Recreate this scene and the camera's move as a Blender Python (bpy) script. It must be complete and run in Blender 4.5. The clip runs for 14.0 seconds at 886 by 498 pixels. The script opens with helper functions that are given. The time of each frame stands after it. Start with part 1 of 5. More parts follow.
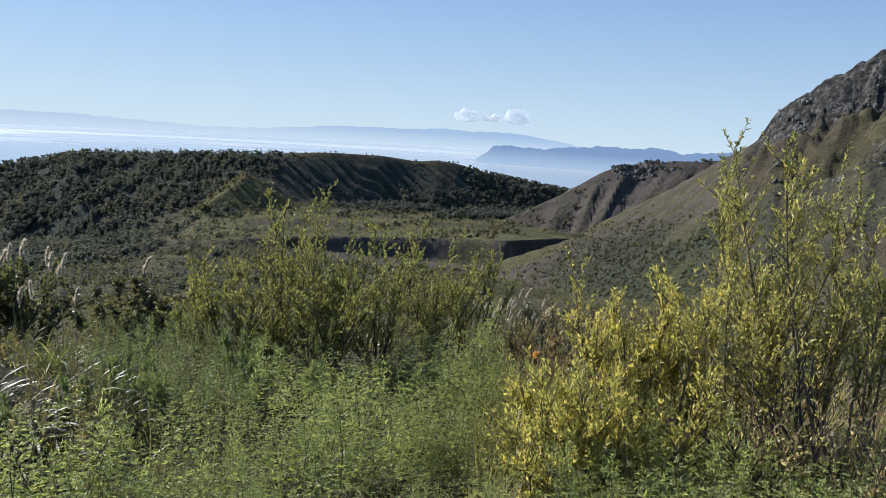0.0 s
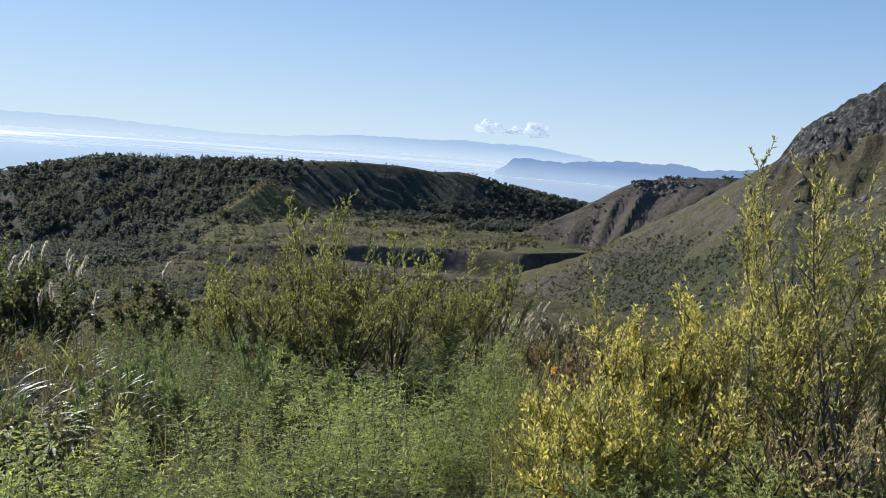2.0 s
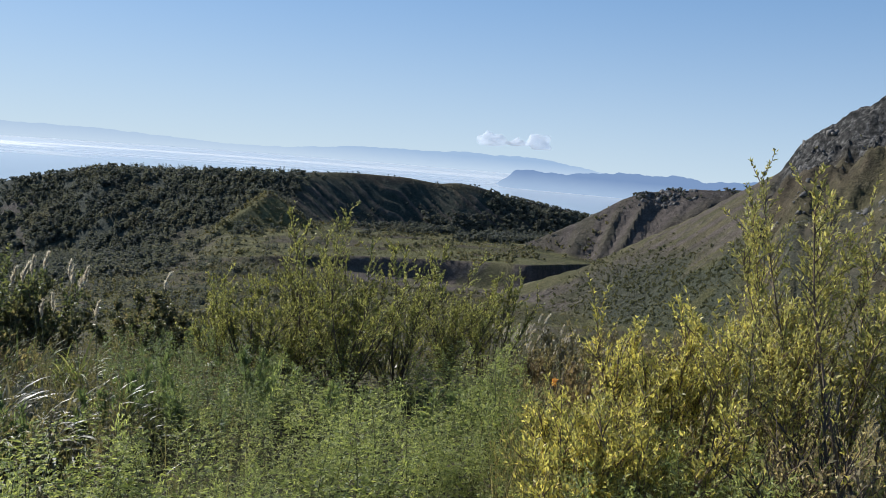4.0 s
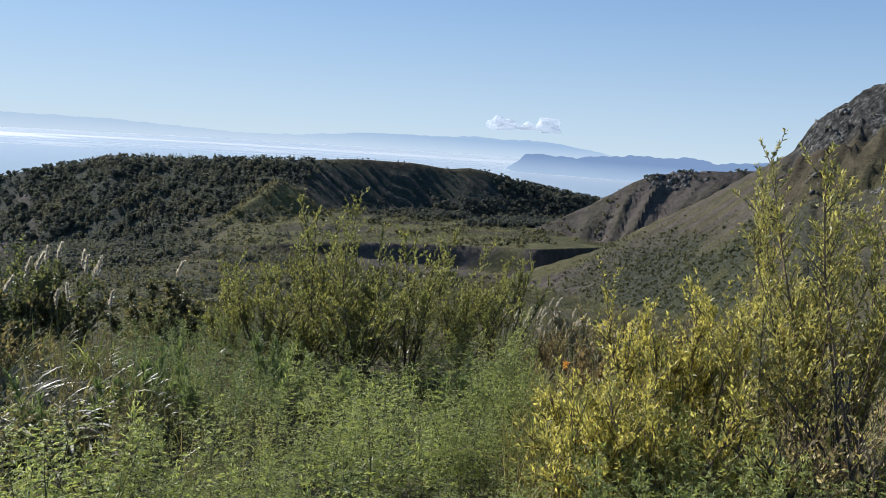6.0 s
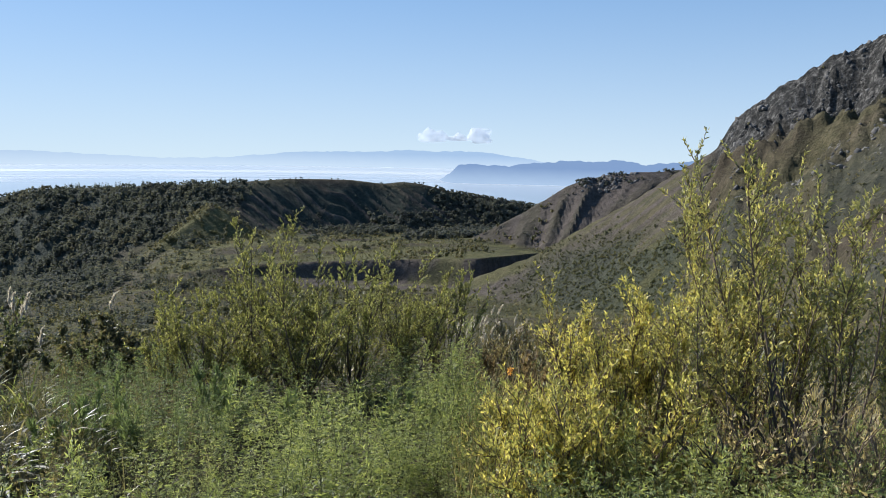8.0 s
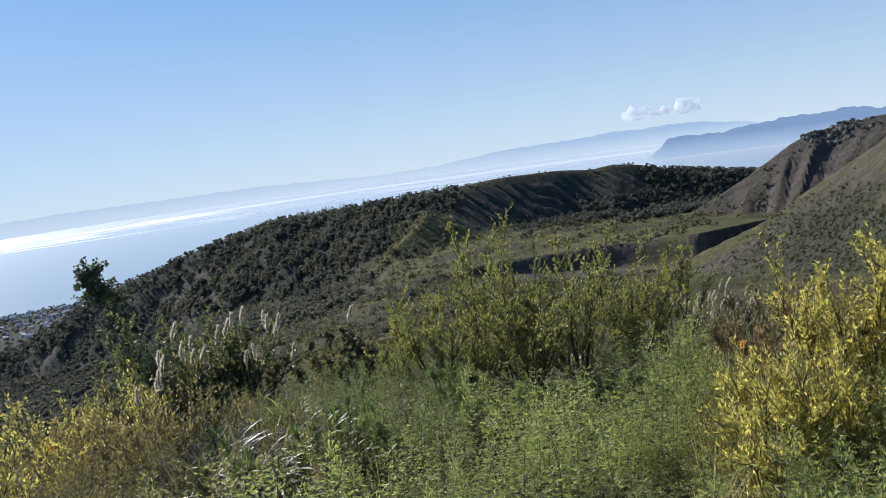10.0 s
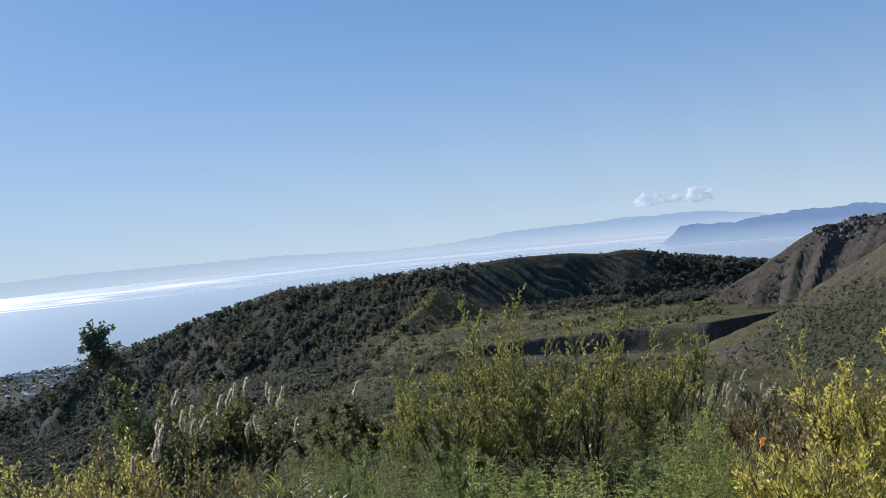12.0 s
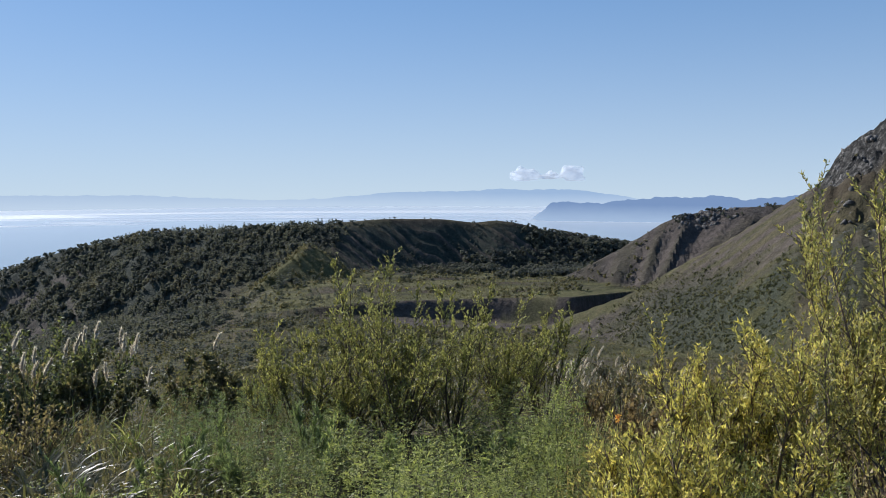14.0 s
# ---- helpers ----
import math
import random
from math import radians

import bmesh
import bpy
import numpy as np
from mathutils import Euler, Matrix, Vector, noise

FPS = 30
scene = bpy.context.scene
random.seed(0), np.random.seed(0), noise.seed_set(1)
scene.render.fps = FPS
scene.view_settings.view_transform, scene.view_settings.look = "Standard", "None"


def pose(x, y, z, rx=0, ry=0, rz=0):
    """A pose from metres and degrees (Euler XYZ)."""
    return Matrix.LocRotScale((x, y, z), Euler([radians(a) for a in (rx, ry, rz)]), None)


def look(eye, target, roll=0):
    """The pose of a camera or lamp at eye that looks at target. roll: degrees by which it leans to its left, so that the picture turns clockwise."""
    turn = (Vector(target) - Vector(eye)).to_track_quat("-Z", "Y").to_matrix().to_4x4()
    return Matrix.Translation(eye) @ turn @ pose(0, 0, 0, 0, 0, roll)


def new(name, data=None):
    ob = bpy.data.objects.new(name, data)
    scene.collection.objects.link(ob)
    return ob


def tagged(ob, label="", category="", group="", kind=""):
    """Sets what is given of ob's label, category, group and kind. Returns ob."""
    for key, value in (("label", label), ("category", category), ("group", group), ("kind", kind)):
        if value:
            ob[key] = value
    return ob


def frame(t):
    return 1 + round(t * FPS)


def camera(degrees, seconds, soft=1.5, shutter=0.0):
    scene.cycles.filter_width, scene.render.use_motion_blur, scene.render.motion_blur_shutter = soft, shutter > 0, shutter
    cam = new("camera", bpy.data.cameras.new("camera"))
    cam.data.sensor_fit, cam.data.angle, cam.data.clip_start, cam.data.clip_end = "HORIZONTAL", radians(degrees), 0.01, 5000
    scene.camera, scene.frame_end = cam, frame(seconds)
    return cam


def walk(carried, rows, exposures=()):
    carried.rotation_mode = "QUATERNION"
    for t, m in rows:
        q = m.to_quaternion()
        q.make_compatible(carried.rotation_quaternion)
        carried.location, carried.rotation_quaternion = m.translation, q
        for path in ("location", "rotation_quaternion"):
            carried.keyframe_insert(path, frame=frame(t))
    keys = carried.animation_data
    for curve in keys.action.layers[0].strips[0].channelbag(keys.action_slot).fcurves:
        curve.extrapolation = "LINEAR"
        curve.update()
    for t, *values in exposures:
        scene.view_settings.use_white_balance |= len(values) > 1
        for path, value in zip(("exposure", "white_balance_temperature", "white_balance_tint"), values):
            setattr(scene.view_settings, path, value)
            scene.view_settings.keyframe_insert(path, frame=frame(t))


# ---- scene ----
EYE = Vector((0.0, 0.0, 1.6))
SEA_Z = -195.0

# seconds, hand drift (m), heading and tilt (degrees), lean
PATH = [
    (0.0, -0.019, 4.405, -9.519, 3.553),
    (0.5, -0.003, 4.532, -10.519, 4.832),
    (1.0, 0.023, 4.018, -10.490, 5.302),
    (1.5, 0.039, 3.421, -9.496, 5.216),
    (2.0, 0.016, 3.121, -8.837, 4.693),
    (2.5, -0.006, 2.919, -8.253, 4.076),
    (3.0, 0.002, 2.785, -8.065, 4.360),
    (5.5, 0.007, 3.199, -8.300, 5.207),
    (6.0, -0.010, 2.238, -9.130, 3.952),
    (6.5, -0.004, 2.757, -9.629, 4.235),
    (7.0, 0.007, 5.735, -9.143, 5.726),
    (7.5, -0.017, 7.556, -8.236, 4.858),
    (8.0, -0.019, 6.497, -8.025, 1.142),
    (8.5, 0.002, 3.210, -7.628, -6.600),
    (9.0, -0.079, -2.704, -8.427, -11.199),
    (9.2, -0.100, -5.380, -9.028, -11.764),
    (11.3, -0.092, -9.496, -2.620, -4.998),
    (11.5, -0.056, -9.237, -2.075, -4.992),
    (12.0, -0.009, -8.658, -2.242, -5.521),
    (12.5, 0.016, -7.408, -3.473, -4.727),
    (13.0, 0.051, -4.593, -3.825, -3.737),
    (13.5, 0.100, -1.807, -4.460, -2.100),
    (14.0, 0.100, 0.000, -5.403, -0.000),
]


def pose_row(drift, heading, tilt, lean):
    a, e = radians(heading), radians(tilt)
    eye = EYE + Vector((-0.375, 0.927, 0.0)) * drift
    way = Vector((math.sin(a) * math.cos(e), math.cos(a) * math.cos(e), math.sin(e)))
    return look(eye, eye + way * 50.0, lean)


cam = camera(56.55, 14.0, soft=0.82)
walk(cam, [(t, pose_row(d, a, e, r)) for t, d, a, e, r in PATH], [(t, stops + 0.02, 6150 if t < 10 else 6080, 10 if t < 10 else 12) for t, stops in (
    (0, 0.46), (0.5, 0.56), (1, 0.61), (1.5, 0.58), (2, 0.52), (2.5, 0.42), (3, 0.36), (5.5, 0.39), (6, 0.41), (6.5, 0.40), (7, 0.46), (7.5, 0.54), (8, 0.54), (8.5, 0.48), (9, 0.50), (11.3, 0.31), (12, 0.26), (13, 0.29), (14, 0.30))])

# ---- world and sun ----
SUN_AZ, SUN_EL = -49.0, 30.0
world = bpy.data.worlds.new("world")
scene.world = world
world.use_nodes = True
wn, wl = world.node_tree.nodes, world.node_tree.links
wn.clear()
w_out, w_bg, w_sky = wn.new("ShaderNodeOutputWorld"), wn.new("ShaderNodeBackground"), wn.new("ShaderNodeTexSky")
w_tc, w_map = wn.new("ShaderNodeTexCoord"), wn.new("ShaderNodeMapping")
w_sky.sky_type, w_sky.sun_disc = "NISHITA", False
w_sky.sun_elevation, w_sky.sun_rotation = radians(SUN_EL), radians(SUN_AZ)
w_sky.altitude, w_sky.air_density, w_sky.dust_density, w_sky.ozone_density = 200, 1.0, 0.18, 4.6
w_map.inputs["Location"].default_value = (0, 0, 0.11)   # the sea's edge lies below eye level
wl.new(w_tc.outputs["Generated"], w_map.inputs["Vector"])
wl.new(w_map.outputs["Vector"], w_sky.inputs["Vector"])
# a veil of sea haze that thins out upwards
w_sep, w_rng, w_pow, w_mix = wn.new("ShaderNodeSeparateXYZ"), wn.new("ShaderNodeMapRange"), wn.new("ShaderNodeMath"), wn.new("ShaderNodeMix")
w_mix.data_type, w_pow.operation, w_pow.inputs[1].default_value = "RGBA", "POWER", 2.8
w_rng.inputs["From Min"].default_value, w_rng.inputs["From Max"].default_value = -0.05, 0.42
w_rng.inputs["To Min"].default_value, w_rng.inputs["To Max"].default_value = 1.0, 0.0
wl.new(w_tc.outputs["Generated"], w_sep.inputs[0])
wl.new(w_sep.outputs["Z"], w_rng.inputs["Value"])
wl.new(w_rng.outputs[0], w_pow.inputs[0])
wl.new(w_pow.outputs[0], w_mix.inputs[0])
# clear blue scattered light that evens out the sky above it
w_air, w_airmix = wn.new("ShaderNodeMapRange"), wn.new("ShaderNodeMix")
w_airmix.data_type = "RGBA"
w_air.inputs["From Min"].default_value, w_air.inputs["From Max"].default_value = -0.05, 0.9
w_air.inputs["To Min"].default_value, w_air.inputs["To Max"].default_value = 0.62, 0.15
wl.new(w_sep.outputs["Z"], w_air.inputs["Value"])
wl.new(w_air.outputs[0], w_airmix.inputs[0])
wl.new(w_sky.outputs["Color"], w_airmix.inputs[6])
w_airmix.inputs[7].default_value = (1.85, 4.2, 7.8, 1)
wl.new(w_airmix.outputs[2], w_mix.inputs[6])
w_mix.inputs[7].default_value = (6.5, 7.6, 8.1, 1)
wl.new(w_mix.outputs[2], w_bg.inputs["Color"])
wl.new(w_bg.outputs["Background"], w_out.inputs["Surface"])
w_bg.inputs["Strength"].default_value = 0.075

sun = new("sun", bpy.data.lights.new("sun", "SUN"))
sun.data.energy, sun.data.angle, sun.data.color = 4.9, radians(0.6), (1.0, 0.95, 0.87)
_a, _e = radians(SUN_AZ), radians(SUN_EL)
sun.matrix_world = look((math.sin(_a) * math.cos(_e) * 100, math.cos(_a) * math.cos(_e) * 100, math.sin(_e) * 100), (0, 0, 0))


# ---- materials ----
def mat(name):
    m = bpy.data.materials.new(name)
    m.use_nodes = True
    n, l = m.node_tree.nodes, m.node_tree.links
    n.clear()
    out = n.new("ShaderNodeOutputMaterial")
    return m, n, l, out


def ramp(n, stops, mode="LINEAR"):
    r = n.new("ShaderNodeValToRGB")
    r.color_ramp.interpolation = mode
    els = r.color_ramp.elements
    els[0].position, els[0].color = stops[0][0], (*stops[0][1], 1)
    els[1].position, els[1].color = stops[-1][0], (*stops[-1][1], 1)
    for p, c in stops[1:-1]:
        e = els.new(p)
        e.color = (*c, 1)
    return r


def tex_noise(n, l, scale, detail=4, rough=0.6, coord=None):
    t = n.new("ShaderNodeTexNoise")
    t.inputs["Scale"].default_value, t.inputs["Detail"].default_value, t.inputs["Roughness"].default_value = scale, detail, rough
    if coord:
        l.new(coord, t.inputs["Vector"])
    return t


def mixc(n, l, fac, a, b, blend="MIX"):
    m = n.new("ShaderNodeMix")
    m.data_type, m.blend_type = "RGBA", blend
    for sock, v in ((m.inputs[0], fac), (m.inputs[6], a), (m.inputs[7], b)):
        if isinstance(v, (int, float)):
            sock.default_value = v
        elif isinstance(v, tuple):
            sock.default_value = (*v, 1)
        else:
            l.new(v, sock)
    return m.outputs[2]


def m_leaf(name, colours, through_light=0.45, gloss=0.45, spread=6.0, warmth=0.6, drift=0.9, jitter=0.75, gain=1.28):
    """Leaf: a colour for each blade, drifting over the plant, with light coming through."""
    m, n, l, out = mat(name)
    geo, tc = n.new("ShaderNodeNewGeometry"), n.new("ShaderNodeTexCoord")
    k = len(colours) - 1
    r = ramp(n, [(i / k, tuple(gain * v for v in c)) for i, c in enumerate(colours)])
    ns = tex_noise(n, l, spread, 2, 0.5, tc.outputs["Object"])
    add = n.new("ShaderNodeMath")
    add.operation = "MULTIPLY_ADD"
    l.new(ns.outputs["Fac"], add.inputs[0])
    add.inputs[1].default_value = drift
    sub = n.new("ShaderNodeMath")
    sub.operation = "MULTIPLY_ADD"
    l.new(geo.outputs["Random Per Island"], sub.inputs[0])
    sub.inputs[1].default_value, sub.inputs[2].default_value = jitter, 0.5 - 0.5 * (drift + jitter)
    l.new(sub.outputs[0], add.inputs[2])
    l.new(add.outputs[0], r.inputs["Fac"])
    p = n.new("ShaderNodeBsdfPrincipled")
    p.inputs["Roughness"].default_value = gloss
    p.inputs["Specular IOR Level"].default_value = 0.5
    tr = n.new("ShaderNodeBsdfTranslucent")
    warm = mixc(n, l, warmth, r.outputs["Color"], (1.0, 0.95, 0.25), "MULTIPLY")
    bright = mixc(n, l, 1.0, warm, (1.9, 1.9, 1.55), "MULTIPLY")
    l.new(r.outputs["Color"], p.inputs["Base Color"])
    l.new(bright, tr.inputs["Color"])
    mx = n.new("ShaderNodeMixShader")
    mx.inputs[0].default_value = through_light
    l.new(p.outputs[0], mx.inputs[1])
    l.new(tr.outputs[0], mx.inputs[2])
    l.new(mx.outputs[0], out.inputs["Surface"])
    return m


def m_plain(name, c1, c2, scale=8.0, rough=0.85, bump=0.2, metal=0.0):
    m, n, l, out = mat(name)
    tc = n.new("ShaderNodeTexCoord")
    ns = tex_noise(n, l, scale, 6, 0.65, tc.outputs["Object"])
    fine = tex_noise(n, l, scale * 9, 3, 0.6, tc.outputs["Object"])
    r = ramp(n, [(0.3, c1), (0.7, c2)])
    l.new(ns.outputs["Fac"], r.inputs["Fac"])
    p = n.new("ShaderNodeBsdfPrincipled")
    p.inputs["Roughness"].default_value, p.inputs["Metallic"].default_value = rough, metal
    l.new(r.outputs["Color"], p.inputs["Base Color"])
    b = n.new("ShaderNodeBump")
    b.inputs["Strength"].default_value, b.inputs["Distance"].default_value = bump, 0.02
    l.new(fine.outputs["Fac"], b.inputs["Height"])
    l.new(b.outputs[0], p.inputs["Normal"])
    l.new(p.outputs[0], out.inputs["Surface"])
    return m


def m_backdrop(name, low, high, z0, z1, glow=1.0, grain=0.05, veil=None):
    """Distant land, plain and glowing: the haze of miles of air is put into its colour, a little paler towards the
    water.
    """
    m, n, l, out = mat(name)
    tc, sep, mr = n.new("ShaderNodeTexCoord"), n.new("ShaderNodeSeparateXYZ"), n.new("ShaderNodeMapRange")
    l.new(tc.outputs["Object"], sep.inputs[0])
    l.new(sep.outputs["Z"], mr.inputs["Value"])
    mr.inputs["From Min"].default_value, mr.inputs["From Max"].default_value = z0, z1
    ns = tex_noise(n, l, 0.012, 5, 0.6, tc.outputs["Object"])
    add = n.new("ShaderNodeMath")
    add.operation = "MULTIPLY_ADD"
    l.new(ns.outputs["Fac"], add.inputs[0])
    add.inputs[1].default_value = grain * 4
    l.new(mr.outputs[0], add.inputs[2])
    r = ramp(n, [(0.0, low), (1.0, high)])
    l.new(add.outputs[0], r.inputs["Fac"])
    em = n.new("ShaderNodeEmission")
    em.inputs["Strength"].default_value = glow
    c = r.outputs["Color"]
    if veil:   # haze painted thicker towards the sun's side
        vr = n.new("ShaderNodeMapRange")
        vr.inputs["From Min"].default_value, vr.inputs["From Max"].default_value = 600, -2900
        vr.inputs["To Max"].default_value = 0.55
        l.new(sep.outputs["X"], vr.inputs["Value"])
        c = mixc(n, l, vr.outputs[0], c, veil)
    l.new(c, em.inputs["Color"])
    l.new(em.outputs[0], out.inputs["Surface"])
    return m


def m_ground():
    m, n, l, out = mat("hillside")
    tc, at = n.new("ShaderNodeTexCoord"), n.new("ShaderNodeAttribute")
    at.attribute_name = "cover"
    sep = n.new("ShaderNodeSeparateColor")
    l.new(at.outputs["Color"], sep.inputs[0])
    co = tc.outputs["Object"]
    big, mid, fine = tex_noise(n, l, 0.035, 6, 0.65, co), tex_noise(n, l, 0.25, 6, 0.7, co), tex_noise(n, l, 1.6, 4, 0.7, co)
    grass = ramp(n, [(0.30, (0.044, 0.042, 0.024)), (0.5, (0.084, 0.076, 0.043)), (0.7, (0.145, 0.126, 0.077))])
    l.new(mid.outputs["Fac"], grass.inputs["Fac"])
    green = ramp(n, [(0.32, (0.026, 0.030, 0.013)), (0.5, (0.062, 0.063, 0.029)), (0.70, (0.118, 0.108, 0.055))])
    l.new(fine.outputs["Fac"], green.inputs["Fac"])
    soil = ramp(n, [(0.3, (0.046, 0.038, 0.027)), (0.6, (0.086, 0.070, 0.049)), (0.75, (0.165, 0.138, 0.102))])
    l.new(mid.outputs["Fac"], soil.inputs["Fac"])
    rock = ramp(n, [(0.38, (0.020, 0.021, 0.021)), (0.52, (0.058, 0.056, 0.053)), (0.68, (0.21, 0.20, 0.19))])
    crack = tex_noise(n, l, 0.55, 8, 0.7, co)
    l.new(crack.outputs["Fac"], rock.inputs["Fac"])
    ash = ramp(n, [(0.3, (0.068, 0.057, 0.050)), (0.7, (0.138, 0.116, 0.103))])
    l.new(mid.outputs["Fac"], ash.inputs["Fac"])
    wood = ramp(n, [(0.35, (0.030, 0.038, 0.032)), (0.55, (0.052, 0.060, 0.046)), (0.75, (0.11, 0.108, 0.078))])
    l.new(mid.outputs["Fac"], wood.inputs["Fac"])
    # soil breaks through the grass in patches
    pat = ramp(n, [(0.42, (0, 0, 0)), (0.60, (1, 1, 1))])
    l.new(big.outputs["Fac"], pat.inputs["Fac"])
    c = mixc(n, l, pat.outputs["Color"], grass.outputs["Color"], soil.outputs["Color"])
    c = mixc(n, l, sep.outputs["Red"], c, green.outputs["Color"])
    c = mixc(n, l, sep.outputs["Green"], c, rock.outputs["Color"])
    c = mixc(n, l, at.outputs["Alpha"], c, wood.outputs["Color"])
    c = mixc(n, l, sep.outputs["Blue"], c, ash.outputs["Color"])
    lu, meadow = n.new("ShaderNodeAttribute"), ramp(n, [(0.3, (0.078, 0.080, 0.034)), (0.5, (0.125, 0.120, 0.052)), (0.7, (0.19, 0.168, 0.085))])
    lu.attribute_name = "lush"
    l.new(mid.outputs["Fac"], meadow.inputs["Fac"])
    c = mixc(n, l, lu.outputs["Fac"], c, meadow.outputs["Color"])
    grit = ramp(n, [(0.3, (0.58, 0.58, 0.57)), (0.7, (1.22, 1.205, 1.18))])
    l.new(fine.outputs["Fac"], grit.inputs["Fac"])
    c = mixc(n, l, 1.0, c, grit.outputs["Color"], "MULTIPLY")
    p = n.new("ShaderNodeBsdfPrincipled")
    p.inputs["Roughness"].default_value, p.inputs["Specular IOR Level"].default_value = 0.95, 0.1
    l.new(c, p.inputs["Base Color"])
    mul = n.new("ShaderNodeMath")
    mul.operation = "MULTIPLY_ADD"
    l.new(fine.outputs["Fac"], mul.inputs[0])
    mul.inputs[1].default_value = 0.25
    l.new(mid.outputs["Fac"], mul.inputs[2])
    b = n.new("ShaderNodeBump")
    b.inputs["Strength"].default_value, b.inputs["Distance"].default_value = 0.9, 1.6
    l.new(mul.outputs[0], b.inputs["Height"])
    l.new(b.outputs[0], p.inputs["Normal"])
    l.new(p.outputs[0], out.inputs["Surface"])
    return m


def m_sea():
    m, n, l, out = mat("sea_water")
    tc, mp = n.new("ShaderNodeTexCoord"), n.new("ShaderNodeMapping")
    l.new(tc.outputs["Object"], mp.inputs["Vector"])
    mp.inputs["Rotation"].default_value = (0, 0, radians(-15))
    mp.inputs["Scale"].default_value = (0.00022, 0.0030, 1)
    streak = tex_noise(n, l, 1.0, 2, 0.5, mp.outputs[0])
    p = n.new("ShaderNodeBsdfPrincipled")
    p.inputs["Specular IOR Level"].default_value = 0.9
    ln, bend = n.new("ShaderNodeVectorMath"), n.new("ShaderNodeMath")   # wind roughens the open water in long lanes
    ln.operation, bend.operation = "LENGTH", "MULTIPLY_ADD"
    l.new(tc.outputs["Object"], ln.inputs[0])
    l.new(streak.outputs["Fac"], bend.inputs[0])
    bend.inputs[1].default_value = 900
    l.new(ln.outputs["Value"], bend.inputs[2])
    far = n.new("ShaderNodeMapRange")
    far.inputs["From Min"].default_value, far.inputs["From Max"].default_value = 2950, 4950
    l.new(bend.outputs[0], far.inputs["Value"])
    lanes = ramp(n, [(q, (v, v, v)) for q, v in ((0.0, 0.18), (0.40, 0.20), (0.43, 0.42), (0.47, 0.22), (0.54, 0.24), (0.57, 0.52), (0.60, 0.28), (0.69, 0.32), (0.72, 0.60), (0.76, 0.62), (0.80, 0.34), (1.0, 0.30))])
    l.new(far.outputs[0], lanes.inputs["Fac"])
    l.new(lanes.outputs["Color"], p.inputs["Roughness"])
    # distance haze painted into the base colour: the water pales farther out
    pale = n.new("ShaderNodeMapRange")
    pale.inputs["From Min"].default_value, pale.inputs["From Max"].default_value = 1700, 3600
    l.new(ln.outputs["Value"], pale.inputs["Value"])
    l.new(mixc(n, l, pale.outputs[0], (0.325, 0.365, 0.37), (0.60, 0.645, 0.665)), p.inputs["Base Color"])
    l.new(p.outputs[0], out.inputs["Surface"])
    return m


def m_cloud():
    m, n, l, out = mat("cloud_vapour")
    d, t, tr = n.new("ShaderNodeBsdfDiffuse"), n.new("ShaderNodeBsdfTranslucent"), n.new("ShaderNodeBsdfTransparent")
    # weak glow added to the vapour, on top of sun and sky light
    em = n.new("ShaderNodeEmission")
    em.inputs["Color"].default_value, em.inputs["Strength"].default_value = (0.80, 0.88, 0.98, 1), 0.11
    d.inputs["Color"].default_value = t.inputs["Color"].default_value = (0.80, 0.82, 0.85, 1)
    a, b, c = n.new("ShaderNodeMixShader"), n.new("ShaderNodeAddShader"), n.new("ShaderNodeMixShader")
    a.inputs[0].default_value, c.inputs[0].default_value = 0.3, 0.72
    l.new(d.outputs[0], a.inputs[1]), l.new(t.outputs[0], a.inputs[2])
    l.new(a.outputs[0], b.inputs[0]), l.new(em.outputs[0], b.inputs[1])
    l.new(b.outputs[0], c.inputs[1]), l.new(tr.outputs[0], c.inputs[2])
    l.new(c.outputs[0], out.inputs["Surface"])
    return m


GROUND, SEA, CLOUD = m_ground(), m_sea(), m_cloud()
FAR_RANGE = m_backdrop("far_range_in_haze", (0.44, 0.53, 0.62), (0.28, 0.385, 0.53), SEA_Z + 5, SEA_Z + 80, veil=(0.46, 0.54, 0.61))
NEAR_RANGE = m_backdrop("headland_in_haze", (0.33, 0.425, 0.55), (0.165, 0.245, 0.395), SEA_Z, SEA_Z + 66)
WILLOW = m_leaf("willow_leaf", [(0.054, 0.058, 0.022), (0.122, 0.124, 0.040), (0.212, 0.208, 0.066), (0.33, 0.31, 0.11)], 0.42, 0.48, 5.0, 0.2)
OLIVE = m_leaf("olive_willow_leaf", [(0.100, 0.098, 0.042), (0.190, 0.180, 0.068), (0.30, 0.275, 0.094), (0.43, 0.355, 0.13)], 0.46, 0.48, 4.0, 0.18)
YELLOW = m_leaf("yellowing_willow_leaf", [(0.11, 0.110, 0.042), (0.225, 0.210, 0.070), (0.39, 0.345, 0.100), (0.54, 0.44, 0.14)], 0.46, 0.48, 4.0, 0.18)
MUGWORT = m_leaf("mugwort_leaf", [(0.064, 0.078, 0.031), (0.136, 0.158, 0.056), (0.228, 0.248, 0.088), (0.33, 0.342, 0.135)], 0.42, 0.6, 0.8, 0.3, 1.3, 0.8)
DARKLEAF = m_leaf("dark_leaf", [(0.030, 0.034, 0.022), (0.058, 0.062, 0.035), (0.100, 0.096, 0.052), (0.18, 0.14, 0.085)], 0.4, 0.45, 5.0, 0.3)
TREELEAF = m_leaf("small_tree_leaf", [(0.040, 0.052, 0.032), (0.080, 0.094, 0.048), (0.120, 0.130, 0.060), (0.18, 0.175, 0.08)], 0.34, 0.55, 5.0, 0.4)
